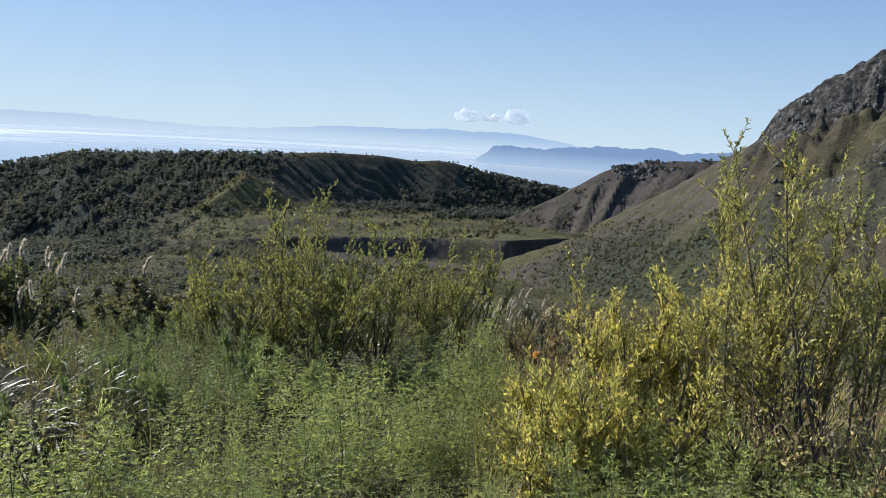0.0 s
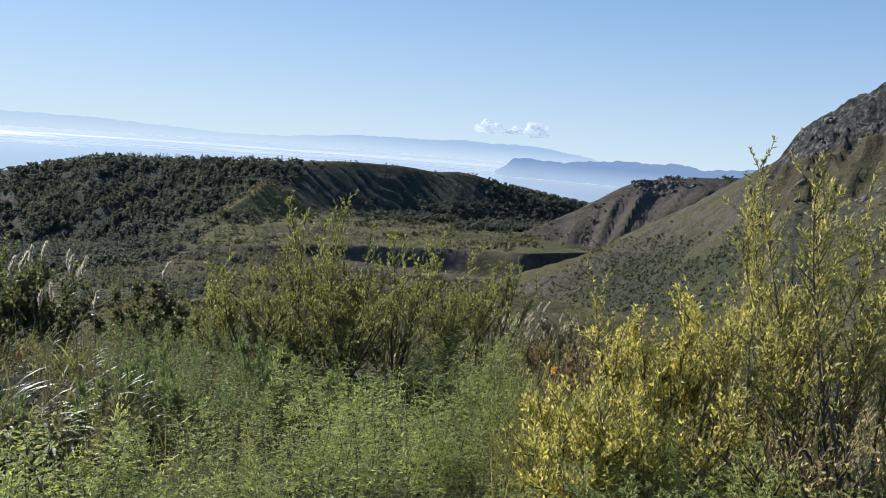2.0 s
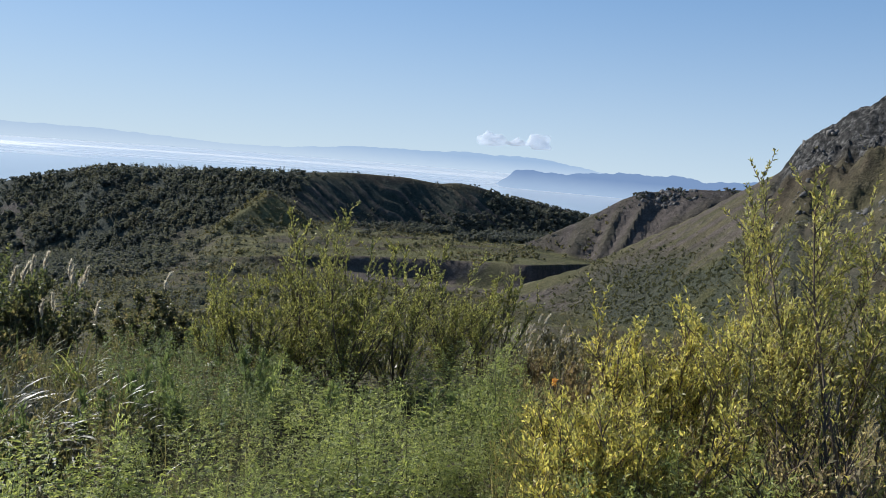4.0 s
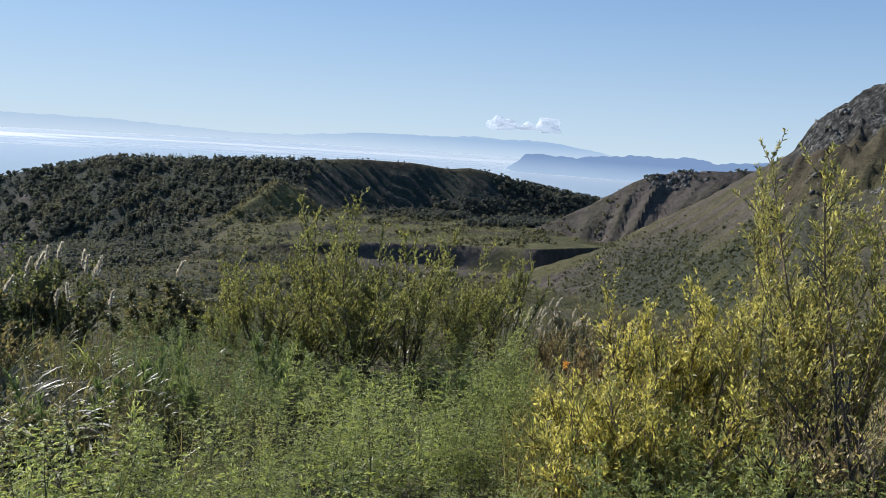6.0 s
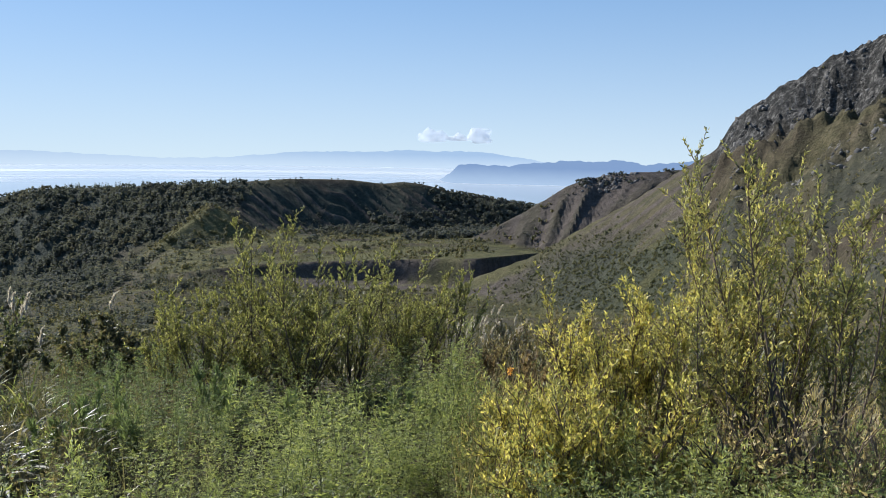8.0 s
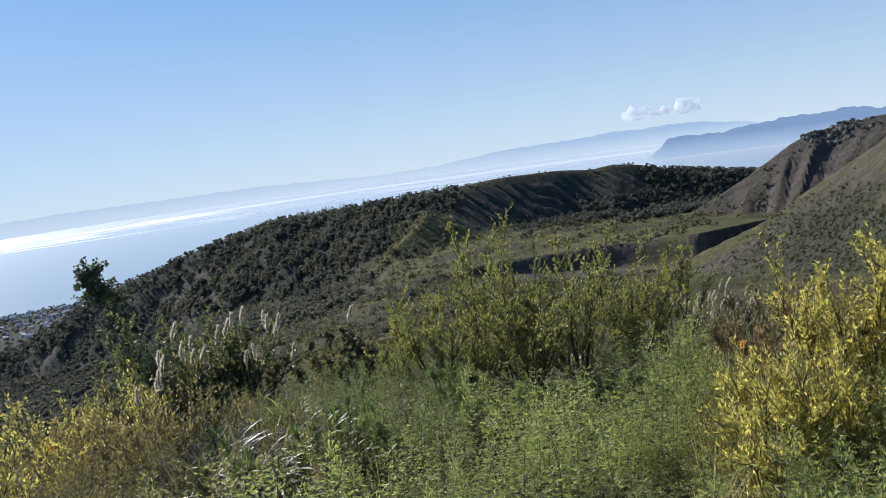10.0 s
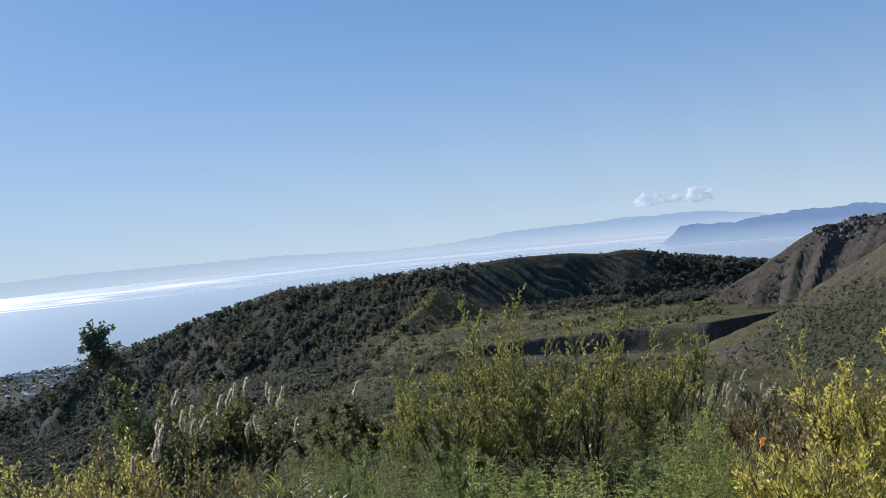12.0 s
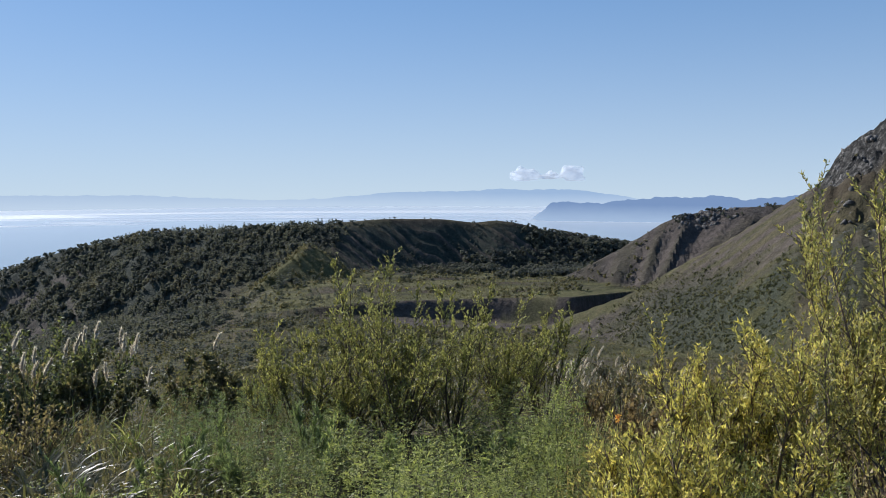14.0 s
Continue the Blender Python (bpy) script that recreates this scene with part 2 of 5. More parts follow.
HEADLEAF = m_leaf("crooked_tree_leaf", [(0.026, 0.040, 0.030), (0.050, 0.068, 0.044), (0.080, 0.098, 0.055), (0.13, 0.14, 0.075)], 0.25, 0.5, 5.0, 0.2)
RUSSET = m_leaf("russet_leaf", [(0.075, 0.062, 0.034), (0.135, 0.112, 0.058), (0.20, 0.165, 0.088), (0.30, 0.24, 0.13)], 0.4, 0.6, 6.0, 0.3)
DRYLEAF = m_leaf("withered_leaf", [(0.12, 0.092, 0.055), (0.22, 0.175, 0.10), (0.32, 0.26, 0.15), (0.42, 0.35, 0.21)], 0.45, 0.65, 6.0, 0.2)
RED = m_leaf("red_brown_leaf", [(0.08, 0.058, 0.034), (0.14, 0.100, 0.055), (0.20, 0.145, 0.08)], 0.40, 0.5, 5.0, 0.2)
ORANGE = m_leaf("orange_leaf", [(0.40, 0.18, 0.05), (0.48, 0.25, 0.075), (0.55, 0.33, 0.11)], 0.42)
DIMHERB = m_leaf("fading_herb_leaf", [(0.042, 0.040, 0.019), (0.082, 0.076, 0.035), (0.13, 0.11, 0.054), (0.21, 0.165, 0.09)], 0.4, 0.6, 1.0, 0.3)
HERB = m_leaf("tall_herb_leaf", [(0.06, 0.08, 0.035), (0.11, 0.14, 0.06), (0.16, 0.19, 0.085)], 0.4, 0.5, 3.0, 0.3)
GRASS = m_leaf("grass_blade", [(0.07, 0.09, 0.028), (0.14, 0.165, 0.05), (0.20, 0.21, 0.08), (0.34, 0.31, 0.17)], 0.42, 0.45, 1.5, 0.35)
DIMGRASS = m_leaf("fading_grass_blade", [(0.034, 0.034, 0.015), (0.064, 0.062, 0.027), (0.100, 0.094, 0.044), (0.22, 0.195, 0.115)], 0.4, 0.35, 1.2, 0.3)
PALEBLADE = m_leaf("pale_grass_blade", [(0.040, 0.042, 0.018), (0.068, 0.068, 0.031), (0.130, 0.115, 0.066), (0.30, 0.265, 0.18)], 0.4, 0.42, 1.2, 0.3)
STRAW = m_leaf("dry_grass_blade", [(0.10, 0.075, 0.04), (0.22, 0.17, 0.09), (0.36, 0.29, 0.17), (0.5, 0.43, 0.29)], 0.4)
PLUME = m_leaf("silver_plume", [(0.26, 0.225, 0.20), (0.36, 0.32, 0.29), (0.48, 0.435, 0.40)], 0.5, 0.7, 6.0, 0.0)
# darkest tones lifted: some distance haze is put into this leaf colour
FOREST = m_leaf("hill_tree_leaf", [(0.046, 0.050, 0.046), (0.055, 0.059, 0.050), (0.066, 0.068, 0.054), (0.088, 0.084, 0.064)], 0.42, 0.9, 0.04, 0.1, 2.6, 0.3)
THICKET = m_leaf("thicket_leaf", [(0.042, 0.046, 0.024), (0.068, 0.071, 0.035), (0.098, 0.095, 0.048), (0.145, 0.130, 0.07)], 0.35, 0.85, 0.12, 0.2, 1.6, 0.35)
SCRUB = m_leaf("scrub_leaf", [(0.042, 0.044, 0.024), (0.074, 0.072, 0.036), (0.116, 0.103, 0.054), (0.190, 0.160, 0.10)], 0.33, 0.8, 0.12, 0.25, 1.6, 0.35)
BARK = m_plain("willow_bark", (0.055, 0.040, 0.030), (0.14, 0.105, 0.08), 20)
TWIG = m_plain("brown_twig", (0.10, 0.068, 0.048), (0.22, 0.155, 0.11), 20)
DARKBARK = m_plain("dark_bark", (0.03, 0.024, 0.02), (0.09, 0.07, 0.055), 20)
STEM = m_plain("green_stem", (0.07, 0.08, 0.03), (0.14, 0.13, 0.06), 20)
ROCK = m_plain("volcanic_rock", (0.040, 0.039, 0.038), (0.19, 0.178, 0.165), 0.35, 0.95, 0.9)
PLASTER = m_plain("pale_house_wall", (0.55, 0.55, 0.55), (0.75, 0.75, 0.74), 0.3)
ROOF = m_plain("dull_roof_metal", (0.10, 0.13, 0.17), (0.32, 0.34, 0.37), 0.05, 0.5)


# ---- numbers ----
rng = np.random.default_rng(7)
_lat = np.random.default_rng(3).random((256, 256))


def vnoise(x, y):
    """Smooth value noise in 0..1."""
    xi, yi = np.floor(x).astype(int), np.floor(y).astype(int)
    u, v = x - xi, y - yi
    u, v = u * u * (3 - 2 * u), v * v * (3 - 2 * v)
    g = lambda i, j: _lat[(xi + i) % 256, (yi + j) % 256]
    return (g(0, 0) * (1 - u) + g(1, 0) * u) * (1 - v) + (g(0, 1) * (1 - u) + g(1, 1) * u) * v


def fbm(x, y, octaves=4, gain=0.5):
    s, a, tot = 0.0, 1.0, 0.0
    for k in range(octaves):
        s, tot = s + a * vnoise(x * 2 ** k + 17.3 * k, y * 2 ** k + 5.1 * k), tot + a
        a *= gain
    return s / tot


def ridged(x, y, octaves=3):
    s, a, tot = 0.0, 1.0, 0.0
    for k in range(octaves):
        s, tot = s + a * (1 - np.abs(2 * vnoise(x * 2 ** k + 9.7 * k, y * 2 ** k + 31.0 * k) - 1)), tot + a
        a *= 0.5
    return s / tot


def curve(knots, soften=0.6):
    """A smooth function of the heading, through (degrees, value) knots."""
    a = np.arange(-180, 180.01, 0.1)
    k = np.array(knots, dtype=float)
    v = np.interp(a, k[:, 0], k[:, 1])
    w = np.exp(-0.5 * (np.arange(-30, 31) * 0.1 / soften) ** 2)
    v = np.convolve(np.pad(v, 30, mode="edge"), w / w.sum(), "valid")
    return lambda az: np.interp(az, a, v)


def sstep(a, b, x):
    t = np.clip((x - a) / (b - a), 0, 1)
    return t * t * (3 - 2 * t)


def smax(a, b, k):
    h = np.clip(0.5 + 0.5 * (a - b) / k, 0, 1)
    return b + (a - b) * h + k * h * (1 - h)


# ---- land: ridges by heading (degrees), distance (m) and angle above eye level (degrees) ----
far_crest = curve([(-180, -30), (-90, -25), (-50, -13), (-38.5, -9.5), (-36.7, -9.1), (-34.3, -8.1), (-31.1, -6.7), (-28.3, -6.1), (-26.6, -5.5), (-23.1, -4.65), (-19.5, -3.95), (-14, -3.85),
                   (-8, -3.6), (-4, -3.3), (0, -3.33), (2.3, -3.6), (3.5, -3.4), (5, -3.55), (7, -4.05), (9.5, -4.4), (12.8, -4.85), (20, -6), (40, -9), (90, -20), (180, -30)], 0.35)
far_dist = curve([(-180, 900), (-60, 900), (-38, 820), (-31, 760), (-26.6, 700), (-23, 660), (-19.4, 620), (-14, 560), (-8, 512), (-4, 523), (0, 535), (5, 548), (9.5, 562), (12.8, 576), (30, 700), (180, 760)], 1.5)
far_front = curve([(-180, 0.3), (-38, 0.26), (-20, 0.30), (-9, 0.30), (-4, 0.56), (3, 0.54), (7, 0.44), (12, 0.34), (180, 0.3)], 2)
knoll_crest = curve([(-180, -40), (0, -14), (6, -9), (8, -7.4), (10.8, -6.0), (12.8, -4.85), (15, -3.5), (16.4, -2.85), (17.8, -2.65), (18.9, -2.4), (20.4, -2.3), (21.7, -2.2), (24, -2.0), (30, -3), (60, -12), (180, -40)], 0.3)
dome_crest = curve([(-180, -40), (-20, -30), (0, -14.5), (6, -11.4), (8.4, -10.1), (13, -8.25), (15.9, -6.4), (19.5, -4.25), (22.3, -2.2), (24.0, -1.1), (24.6, -0.7), (25.0, 0.05), (25.4, 0.85), (26.1, 1.8), (27.4, 2.75),
                    (28.8, 3.65), (29.9, 4.35), (31.0, 5.25), (32.3, 5.65), (33.2, 6.1), (34.2, 6.9), (40, 9.4), (60, 9), (90, -2), (130, -20), (180, -40)], 0.14)
dome_dist = curve([(-180, 300), (8.4, 300), (13, 290), (20, 278), (25, 262), (30, 252), (36, 240), (60, 230), (180, 230)], 2)
rim_dist = curve([(-180, 350), (-12, 352), (-5, 350), (0, 345), (5, 334), (9.0, 321), (9.5, 323), (13.2, 372), (15, 390), (180, 390)], 0.35)
rim_angle = curve([(-180, -9.7), (-12, -9.7), (-5.5, -9.1), (0.3, -8.95), (5, -8.8), (9.2, -8.65), (13.2, -8.15), (180, -8.15)], 0.5)

BASE_R = [0, 3, 8, 20, 60, 120, 200, 260, 330, 450, 700, 1000, 1150, 1570, 1600, 5200]
BASE_AZ = [-180, -90, -38, -20, -11, 0, 10, 25, 60, 180]
BASE_Z = [   # from 3 m out to 1000 m
    [0, -1, -3, -8, -16, -28, -40, -60, -90, -140, -180],
    [-0.2, -1.2, -5, -18, -40, -70, -88, -104, -124, -158, -184],
    [-0.3, -1.0, -5, -17, -36, -62, -78, -92, -112, -140, -178],
    [-0.3, -0.9, -4.4, -15, -29, -46, -55, -64, -78, -112, -170],
    [-0.3, -0.9, -4.4, -15, -29, -45, -53.5, -58, -63, -105, -165],
    [-0.3, -0.9, -4.4, -15, -29, -45, -54, -60, -62, -100, -160],
    [-0.3, -0.8, -4.2, -14.5, -28, -44, -53, -59, -62, -100, -160],
    [-0.2, -0.6, -3.6, -13, -27, -42, -50, -56, -62, -100, -160],
    [0, -0.3, -2, -8, -18, -30, -40, -50, -65, -105, -165],
]
BASE_Z = [[0] + row + [-187, -194, -197, -215] for row in BASE_Z + BASE_Z[:1]]   # down to the shore and the sea bed


def base_height(az, r):
    cols = np.array(BASE_Z)
    z = np.zeros_like(r)
    lo = np.clip(np.searchsorted(BASE_AZ, az, side="right") - 1, 0, len(BASE_AZ) - 2)
    for i in range(len(BASE_AZ) - 1):
        m = lo == i
        if m.any():
            u = sstep(BASE_AZ[i], BASE_AZ[i + 1], az[m])
            z[m] = (1 - u) * np.interp(r[m], BASE_R, cols[i]) + u * np.interp(r[m], BASE_R, cols[i + 1])
    return z


def bare_patch(x, y, az, r):
    """Openings in the wood: slanting scars of eroded soil and a few clearings."""
    stripes = sstep(0.66, 0.80, ridged(az / 0.9 + r / 100, r / 200, 2)) * np.exp(-((az + 26.0) / 2.0) ** 2 - ((r - 570) / 55) ** 2)
    foot = np.exp(-((az + 34.0) / 2.4) ** 2 - ((r - 520) / 60) ** 2) * sstep(0.42, 0.55, fbm(x / 15, y / 15, 3))
    glade = sstep(0.62, 0.70, fbm(x / 24 + 3, y / 24, 3)) * sstep(25, 50, far_dist(az) - r)
    return np.clip(1.6 * stripes + 1.3 * foot + glade, 0, 1)


def height(x, y):
    """Height of the land and its cover: green, rock (also shade painted into the knoll's rills), ash."""
    x, y = np.asarray(x, float), np.asarray(y, float)
    az, r = np.degrees(np.arctan2(x, y)), np.hypot(x, y)
    tan = lambda d: np.tan(np.radians(d))
    far = sstep(15, 90, r)
    z = base_height(az, r) + far * 3.0 * (fbm(x / 45, y / 45) - 0.5) + sstep(3, 30, r) * 0.5 * (fbm(x / 5, y / 5) - 0.5)
    z = z + sstep(110, 190, r) * (1 - sstep(326, 345, r)) * 1.3 * (ridged(r / 12 + 2.2 * fbm(x / 45, y / 45, 2), az / 13, 2) - 0.6)   # sheep-track ledges
    # plateau above the pit
    rr = rim_dist(az) + 1.2 * (fbm(az / 1.6, az * 0 + 3.3, 3) - 0.5)
    win = sstep(-14.5, -11.5, az) * (1 - sstep(14, 17, az))
    rf = far_dist(az) - 48
    zr, zf = rr * tan(rim_angle(az)) + 1.6, rf * tan(-6.75) + 1.6
    top = zr + (zf - zr) * np.clip((r - rr) / (rf - rr), 0, 1) + 1.4 * sstep(2, 14, r - rr) * (fbm(x / 16, y / 16, 3) - 0.5)
    wall = np.clip((r - rr) / 4.6 + 1, 0, 1) ** 1.2
    pit = win * (1 - sstep(rf + 20, rf + 90, r))
    ash = win * sstep(-7, -2, az) * sstep(-34, -18, r - rr) * (1 - sstep(-0.5, 2.5, r - rr))
    z = z + pit * wall * np.maximum(top - z, 0)
    floor = pit * sstep(0, 6, r - rr)
    # the long ridge with its gullied inner face
    rc, zc = far_dist(az), far_dist(az) * tan(far_crest(az)) + 1.6
    d = rc - r
    body = zc - np.where(d > 0, far_front(az) * d + 0.0004 * d * d * sstep(-18, -22, az), -0.42 * d * sstep(0, 25, -d) - 0.02 * d)
    face = sstep(4, 25, d) * (1 - sstep(95, 150, d))
    inner = sstep(-8.5, -6.0, az) * (1 - sstep(10, 13, az))
    ribs = (az - 0.095 * d) / 1.02 + 1.3 * (fbm(az / 2.4, d / 70, 3) - 0.5)
    rib_no = np.floor(ribs).astype(int)
    gul = (1 - np.abs(2 * (ribs - rib_no) - 1)) ** 1.25 * (0.45 + 0.55 * _lat[rib_no % 256, 7]) * (0.7 + 0.6 * fbm(az / 0.5, d / 16, 3))
    body = body + face * inner * 4.3 * (gul - 0.35) + (1 - inner) * face * (9 * (fbm(x / 38, y / 38, 4) - 0.5) + 12 * sstep(-15, -19, az) * (ridged(az / 3.6 + 0.02 * d, d / 130, 3) - 0.62))
    z = smax(z, body, 3.0)
    # grassy spur that comes down from the ridge
    lat, fro = (az + 9.3) * np.radians(1) * r + 3 * (fbm(x / 30, y / 30, 3) - 0.5), 456 - r
    fall = np.maximum(np.maximum(-0.80 * lat - 0.04 * fro, 0.74 * lat), np.where(fro > 0, 0.68 * fro + 0.06 * np.abs(lat), -0.30 * fro))
    spur = 456 * tan(-5.0) + 1.6 - fall + 3.0 * (fbm(x / 17, y / 17, 5) - 0.5) + 1.8 * np.exp(-((0.66 * fro - 0.66 * lat) / 3.5) ** 2) * sstep(0, 8, lat)
    spur = spur + sstep(0, 10, -lat) * 2.2 * (ridged(fro / 16 + lat / 60, lat / 60, 3) - 0.6) - 60 * sstep(500, 540, r)
    on_spur = sstep(-1.5, 1.0, spur - z)
    z = smax(z, spur, 2.0)
    # bare knoll beyond the pit
    zc = 432 * tan(knoll_crest(az)) + 1.6
    d = 432 - r + 10 * (fbm(az / 3, az * 0 + 7.7, 2) - 0.5)
    rill = ridged((az + 0.055 * d) / 1.9 + 0.6 * fbm(x / 30, y / 30, 2), d / 120, 4)
    kn = zc - np.where(d > 0, 0.55 * d, -0.4 * d) + sstep(3, 18, d) * 8.0 * (rill - 0.62) + 1.8 * (fbm(x / 7, y / 7, 4) - 0.5)
    on_knoll = sstep(-2, 2, kn - z)
    z = smax(z, kn, 2.5)
    # big dome with the crag
    rc = dome_dist(az)
    zc = rc * tan(dome_crest(az)) + 1.6
    d = rc - r
    crag = sstep(23.9, 24.9, az + 0.015 * d)
    steep = (0.75 + 0.25 * sstep(26, 36, az)) * sstep(23.6, 28.5, az)
    rough = ridged(x / 26 + y / 60, y / 26 - x / 90, 4)
    dm = zc - np.where(d > 0, (0.30 + 0.10 * sstep(20, 32, az)) * d + steep * 0.62 * np.minimum(d, 19), -0.45 * d)
    dm = dm + crag * sstep(0, 10, d) * (1 - sstep(34, 60, d)) * 12 * (rough - 0.62) + crag * sstep(60, 20, d) * (0.3 + 0.7 * sstep(1, 12, d)) * 8.0 * (ridged(x / 9, y / 9 + z / 30, 3) - 0.68) + crag * (0.4 + 0.6 * sstep(0, 9, d)) * sstep(60, 34, d) * 3.6 * (ridged(x / 4.5 + z / 11, y / 4.5, 3) - 0.68) + crag * (0.25 + 0.75 * sstep(0, 9, d)) * 3.0 * (fbm(az / 0.5, r / 7, 5, 0.6) - 0.55) + 2.2 * sstep(0, 20, d) * (fbm(x / 14, y / 14, 4) - 0.5)
    dm = dm + crag * sstep(2, 14, d) * (1 - sstep(26, 44, d)) * 9 * (ridged((az + 0.04 * d) / 2.3 + 0.3 * fbm(x / 20, y / 20, 2), d / 70, 4) - 0.62)
    dm = dm - 6 * np.exp(-((az - 33.4 + 0.05 * d) / 0.7) ** 2) * sstep(2, 9, d) * (1 - sstep(17, 25, d)) + crag * 1.6 * (fbm(az / 0.28, r / 9, 3) - 0.5) * (1 - sstep(8, 20, d))
    streak = fbm(d / 3.4 + 0.10 * az, az / 11, 4)
    dm = dm + (1 - crag) * sstep(1, 8, d) * 1.5 * (ridged(d / 6.5 + 0.08 * az, az / 12, 3) - 0.6)
    on_dome = sstep(-1.5, 1.5, dm - z)
    z = smax(z, dm, 4.0)
    green = np.clip(floor * sstep(50, 66, far_dist(az) - r) * (0.9 * sstep(0.5, 0.62, fbm(x / 14, y / 14, 3))) * (1 - on_dome) * (1 - on_knoll) + on_spur * 0.8 * sstep(0.35, 0.6, fbm(x / 7, y / 7, 4)) * sstep(4, -4, 0.6 * fro + 0.92 * lat) + on_dome * (1 - crag) * np.maximum(0.6 * sstep(0.45, 0.62, fbm(d / 11 + 0.3 * az, az / 7, 4)), sstep(18, 60, d + 40 * (fbm(x / 20, y / 20, 3) - 0.5))), 0, 1)
    dd = far_dist(az) - r
    wooded = sstep(-6.5, -9.0, az + 0.03 * (dd - 20)) * (1 - on_spur * sstep(478, 462, r)) * sstep(350, 415, r - np.maximum(7 * (az + 12), np.minimum(22 * (az + 14.5), 45))) * sstep(220, 260, r) * sstep(-20, -5, dd) + inner * (1 - sstep(0.38, 0.62, gul)) * sstep(3, 10, dd) * (1 - sstep(56, 74, dd))
    scar = bare_patch(x, y, az, r)
    wooded = wooded * (1 - 0.8 * (az < -8) * scar)
    wooded = np.maximum(wooded, 0.85 * sstep(760, 900, r))
    wooded = wooded * (1 - on_dome) * (1 - on_knoll) + on_dome * crag * 0.6 * sstep(0.5, 0.6, fbm(x / 9, y / 9, 4)) * sstep(30, 50, d)
    front = sstep(-1.5, 1.5, 0.6 * fro + 0.92 * lat)
    ash = np.maximum(ash, on_spur * front * sstep(480, 455, r) * (0.5 - 0.4 * sstep(0.45, 0.65, fbm(x / 8, y / 8, 3))))
    ash = np.maximum(ash, 0.9 * inner * face * (1 - on_spur) * sstep(0.36, 0.62, gul) * (1 - on_knoll))
    ash = np.maximum(ash, 0.8 * scar * (az < -20) * (r > 380))
    el = np.degrees(np.arctan2(z - EYE.z, np.maximum(r, 1)))
    thick = on_dome * (1 - crag) * sstep(-6.0, -8.4, el + 0.30 * (17 - az)) * sstep(9, 15, az) * sstep(0.42, 0.54, fbm(x / 17, y / 17, 3))
    wooded = np.maximum(wooded, 0.7 * thick)
    # less ash on the knoll's ribs, to set off the shade painted between them
    ash = np.maximum(ash, np.maximum(on_knoll * (1 - on_dome) * (0.85 - 0.6 * sstep(0.58, 0.72, rill)), on_dome * (1 - crag) * (0.15 + 0.8 * sstep(0.44, 0.58, streak)) * (1 - sstep(26, 62, d + 26 * (fbm(x / 22, y / 22, 3) - 0.5)))))
    ash = ash * (1 - 0.9 * thick)
    green = np.clip(green + (1 - on_dome) * sstep(50, 110, r) * (1 - sstep(325, 350, r)) * 0.85 * sstep(0.38, 0.6, fbm(x / 16, y / 16, 4)), 0, 1)
    lush = floor * sstep(54, 68, dd) * (1 - on_dome) * (1 - on_knoll) * np.maximum(0.9 * sstep(0.36, 0.56, fbm(x / 26, y / 11, 3)), 1 - sstep(5, 11, r - rr))
    lush = np.maximum(lush, 0.5 * on_spur * sstep(2, -2, 0.6 * fro + 0.92 * lat) * sstep(480, 462, r) * sstep(0.36, 0.52, fbm(x / 8, y / 8, 4)))
    lush = np.maximum(lush, on_dome * (1 - crag) * (0.25 + 0.4 * sstep(22, 9, az)) * sstep(0.52, 0.40, streak) * (1 - sstep(40, 75, d)))
    lush = np.maximum(lush, 0.7 * (1 - on_dome) * sstep(-30, -22, az) * sstep(170, 215, r) * (1 - sstep(330, 348, r)) * sstep(0.50, 0.62, fbm(x / 13, y / 13, 4)))
    # rock tone in the knoll's rill hollows is shade put into the colour
    rock = np.clip(on_dome * crag * (1 - sstep(17, 27, d + 16 * (fbm(x / 14, y / 14, 3) - 0.5))) + on_knoll * (1 - on_dome) * np.clip(0.38 + 0.6 * (1 - sstep(0.54, 0.66, rill)) + 0.4 * sstep(15, 17, az) * (1 - sstep(4, 12, 432 - r)), 0, 0.95), 0, 1)
    return z, np.stack([green, rock, np.clip(ash, 0, 1), np.clip(wooded, 0, 1)], -1), dict(az=az, r=r, inner=inner, on_dome=on_dome, on_knoll=on_knoll, on_spur=on_spur, floor=floor, crag=crag, ash=ash, thick=thick, lush=np.clip(lush, 0, 1) * (1 - thick))


# ---- mesh helpers ----
def mesh_np(name, V, F, material, smooth=False):
    """A mesh from vertex and face arrays (all faces with the same number of corners)."""
    V, F = np.asarray(V, np.float32), np.asarray(F, np.int32)
    me = bpy.data.meshes.new(name)
    me.vertices.add(len(V))
    me.vertices.foreach_set("co", V.ravel())
    k = F.shape[1]
    me.loops.add(F.size)
    me.loops.foreach_set("vertex_index", F.ravel())
    me.polygons.add(len(F))
    me.polygons.foreach_set("loop_start", np.arange(0, F.size, k, dtype=np.int32))
    if smooth:
        me.polygons.foreach_set("use_smooth", np.ones(len(F), bool))
    me.materials.append(material)
    me.update(calc_edges=True)
    return me


def thing(name, at, label, category, group="", kind=""):
    ob = new(name)
    ob.empty_display_size = 0.1
    ob.location = at
    return tagged(ob, label, category, group, kind)


def part_np(name, V, F, material, parent, label="", smooth=False):
    ob = new(name, mesh_np(name, V, F, material, smooth))
    ob.parent = parent
    if label:
        ob["label"] = label
    return ob


def unit(v):
    return v / np.maximum(np.linalg.norm(v, axis=-1, keepdims=True), 1e-9)


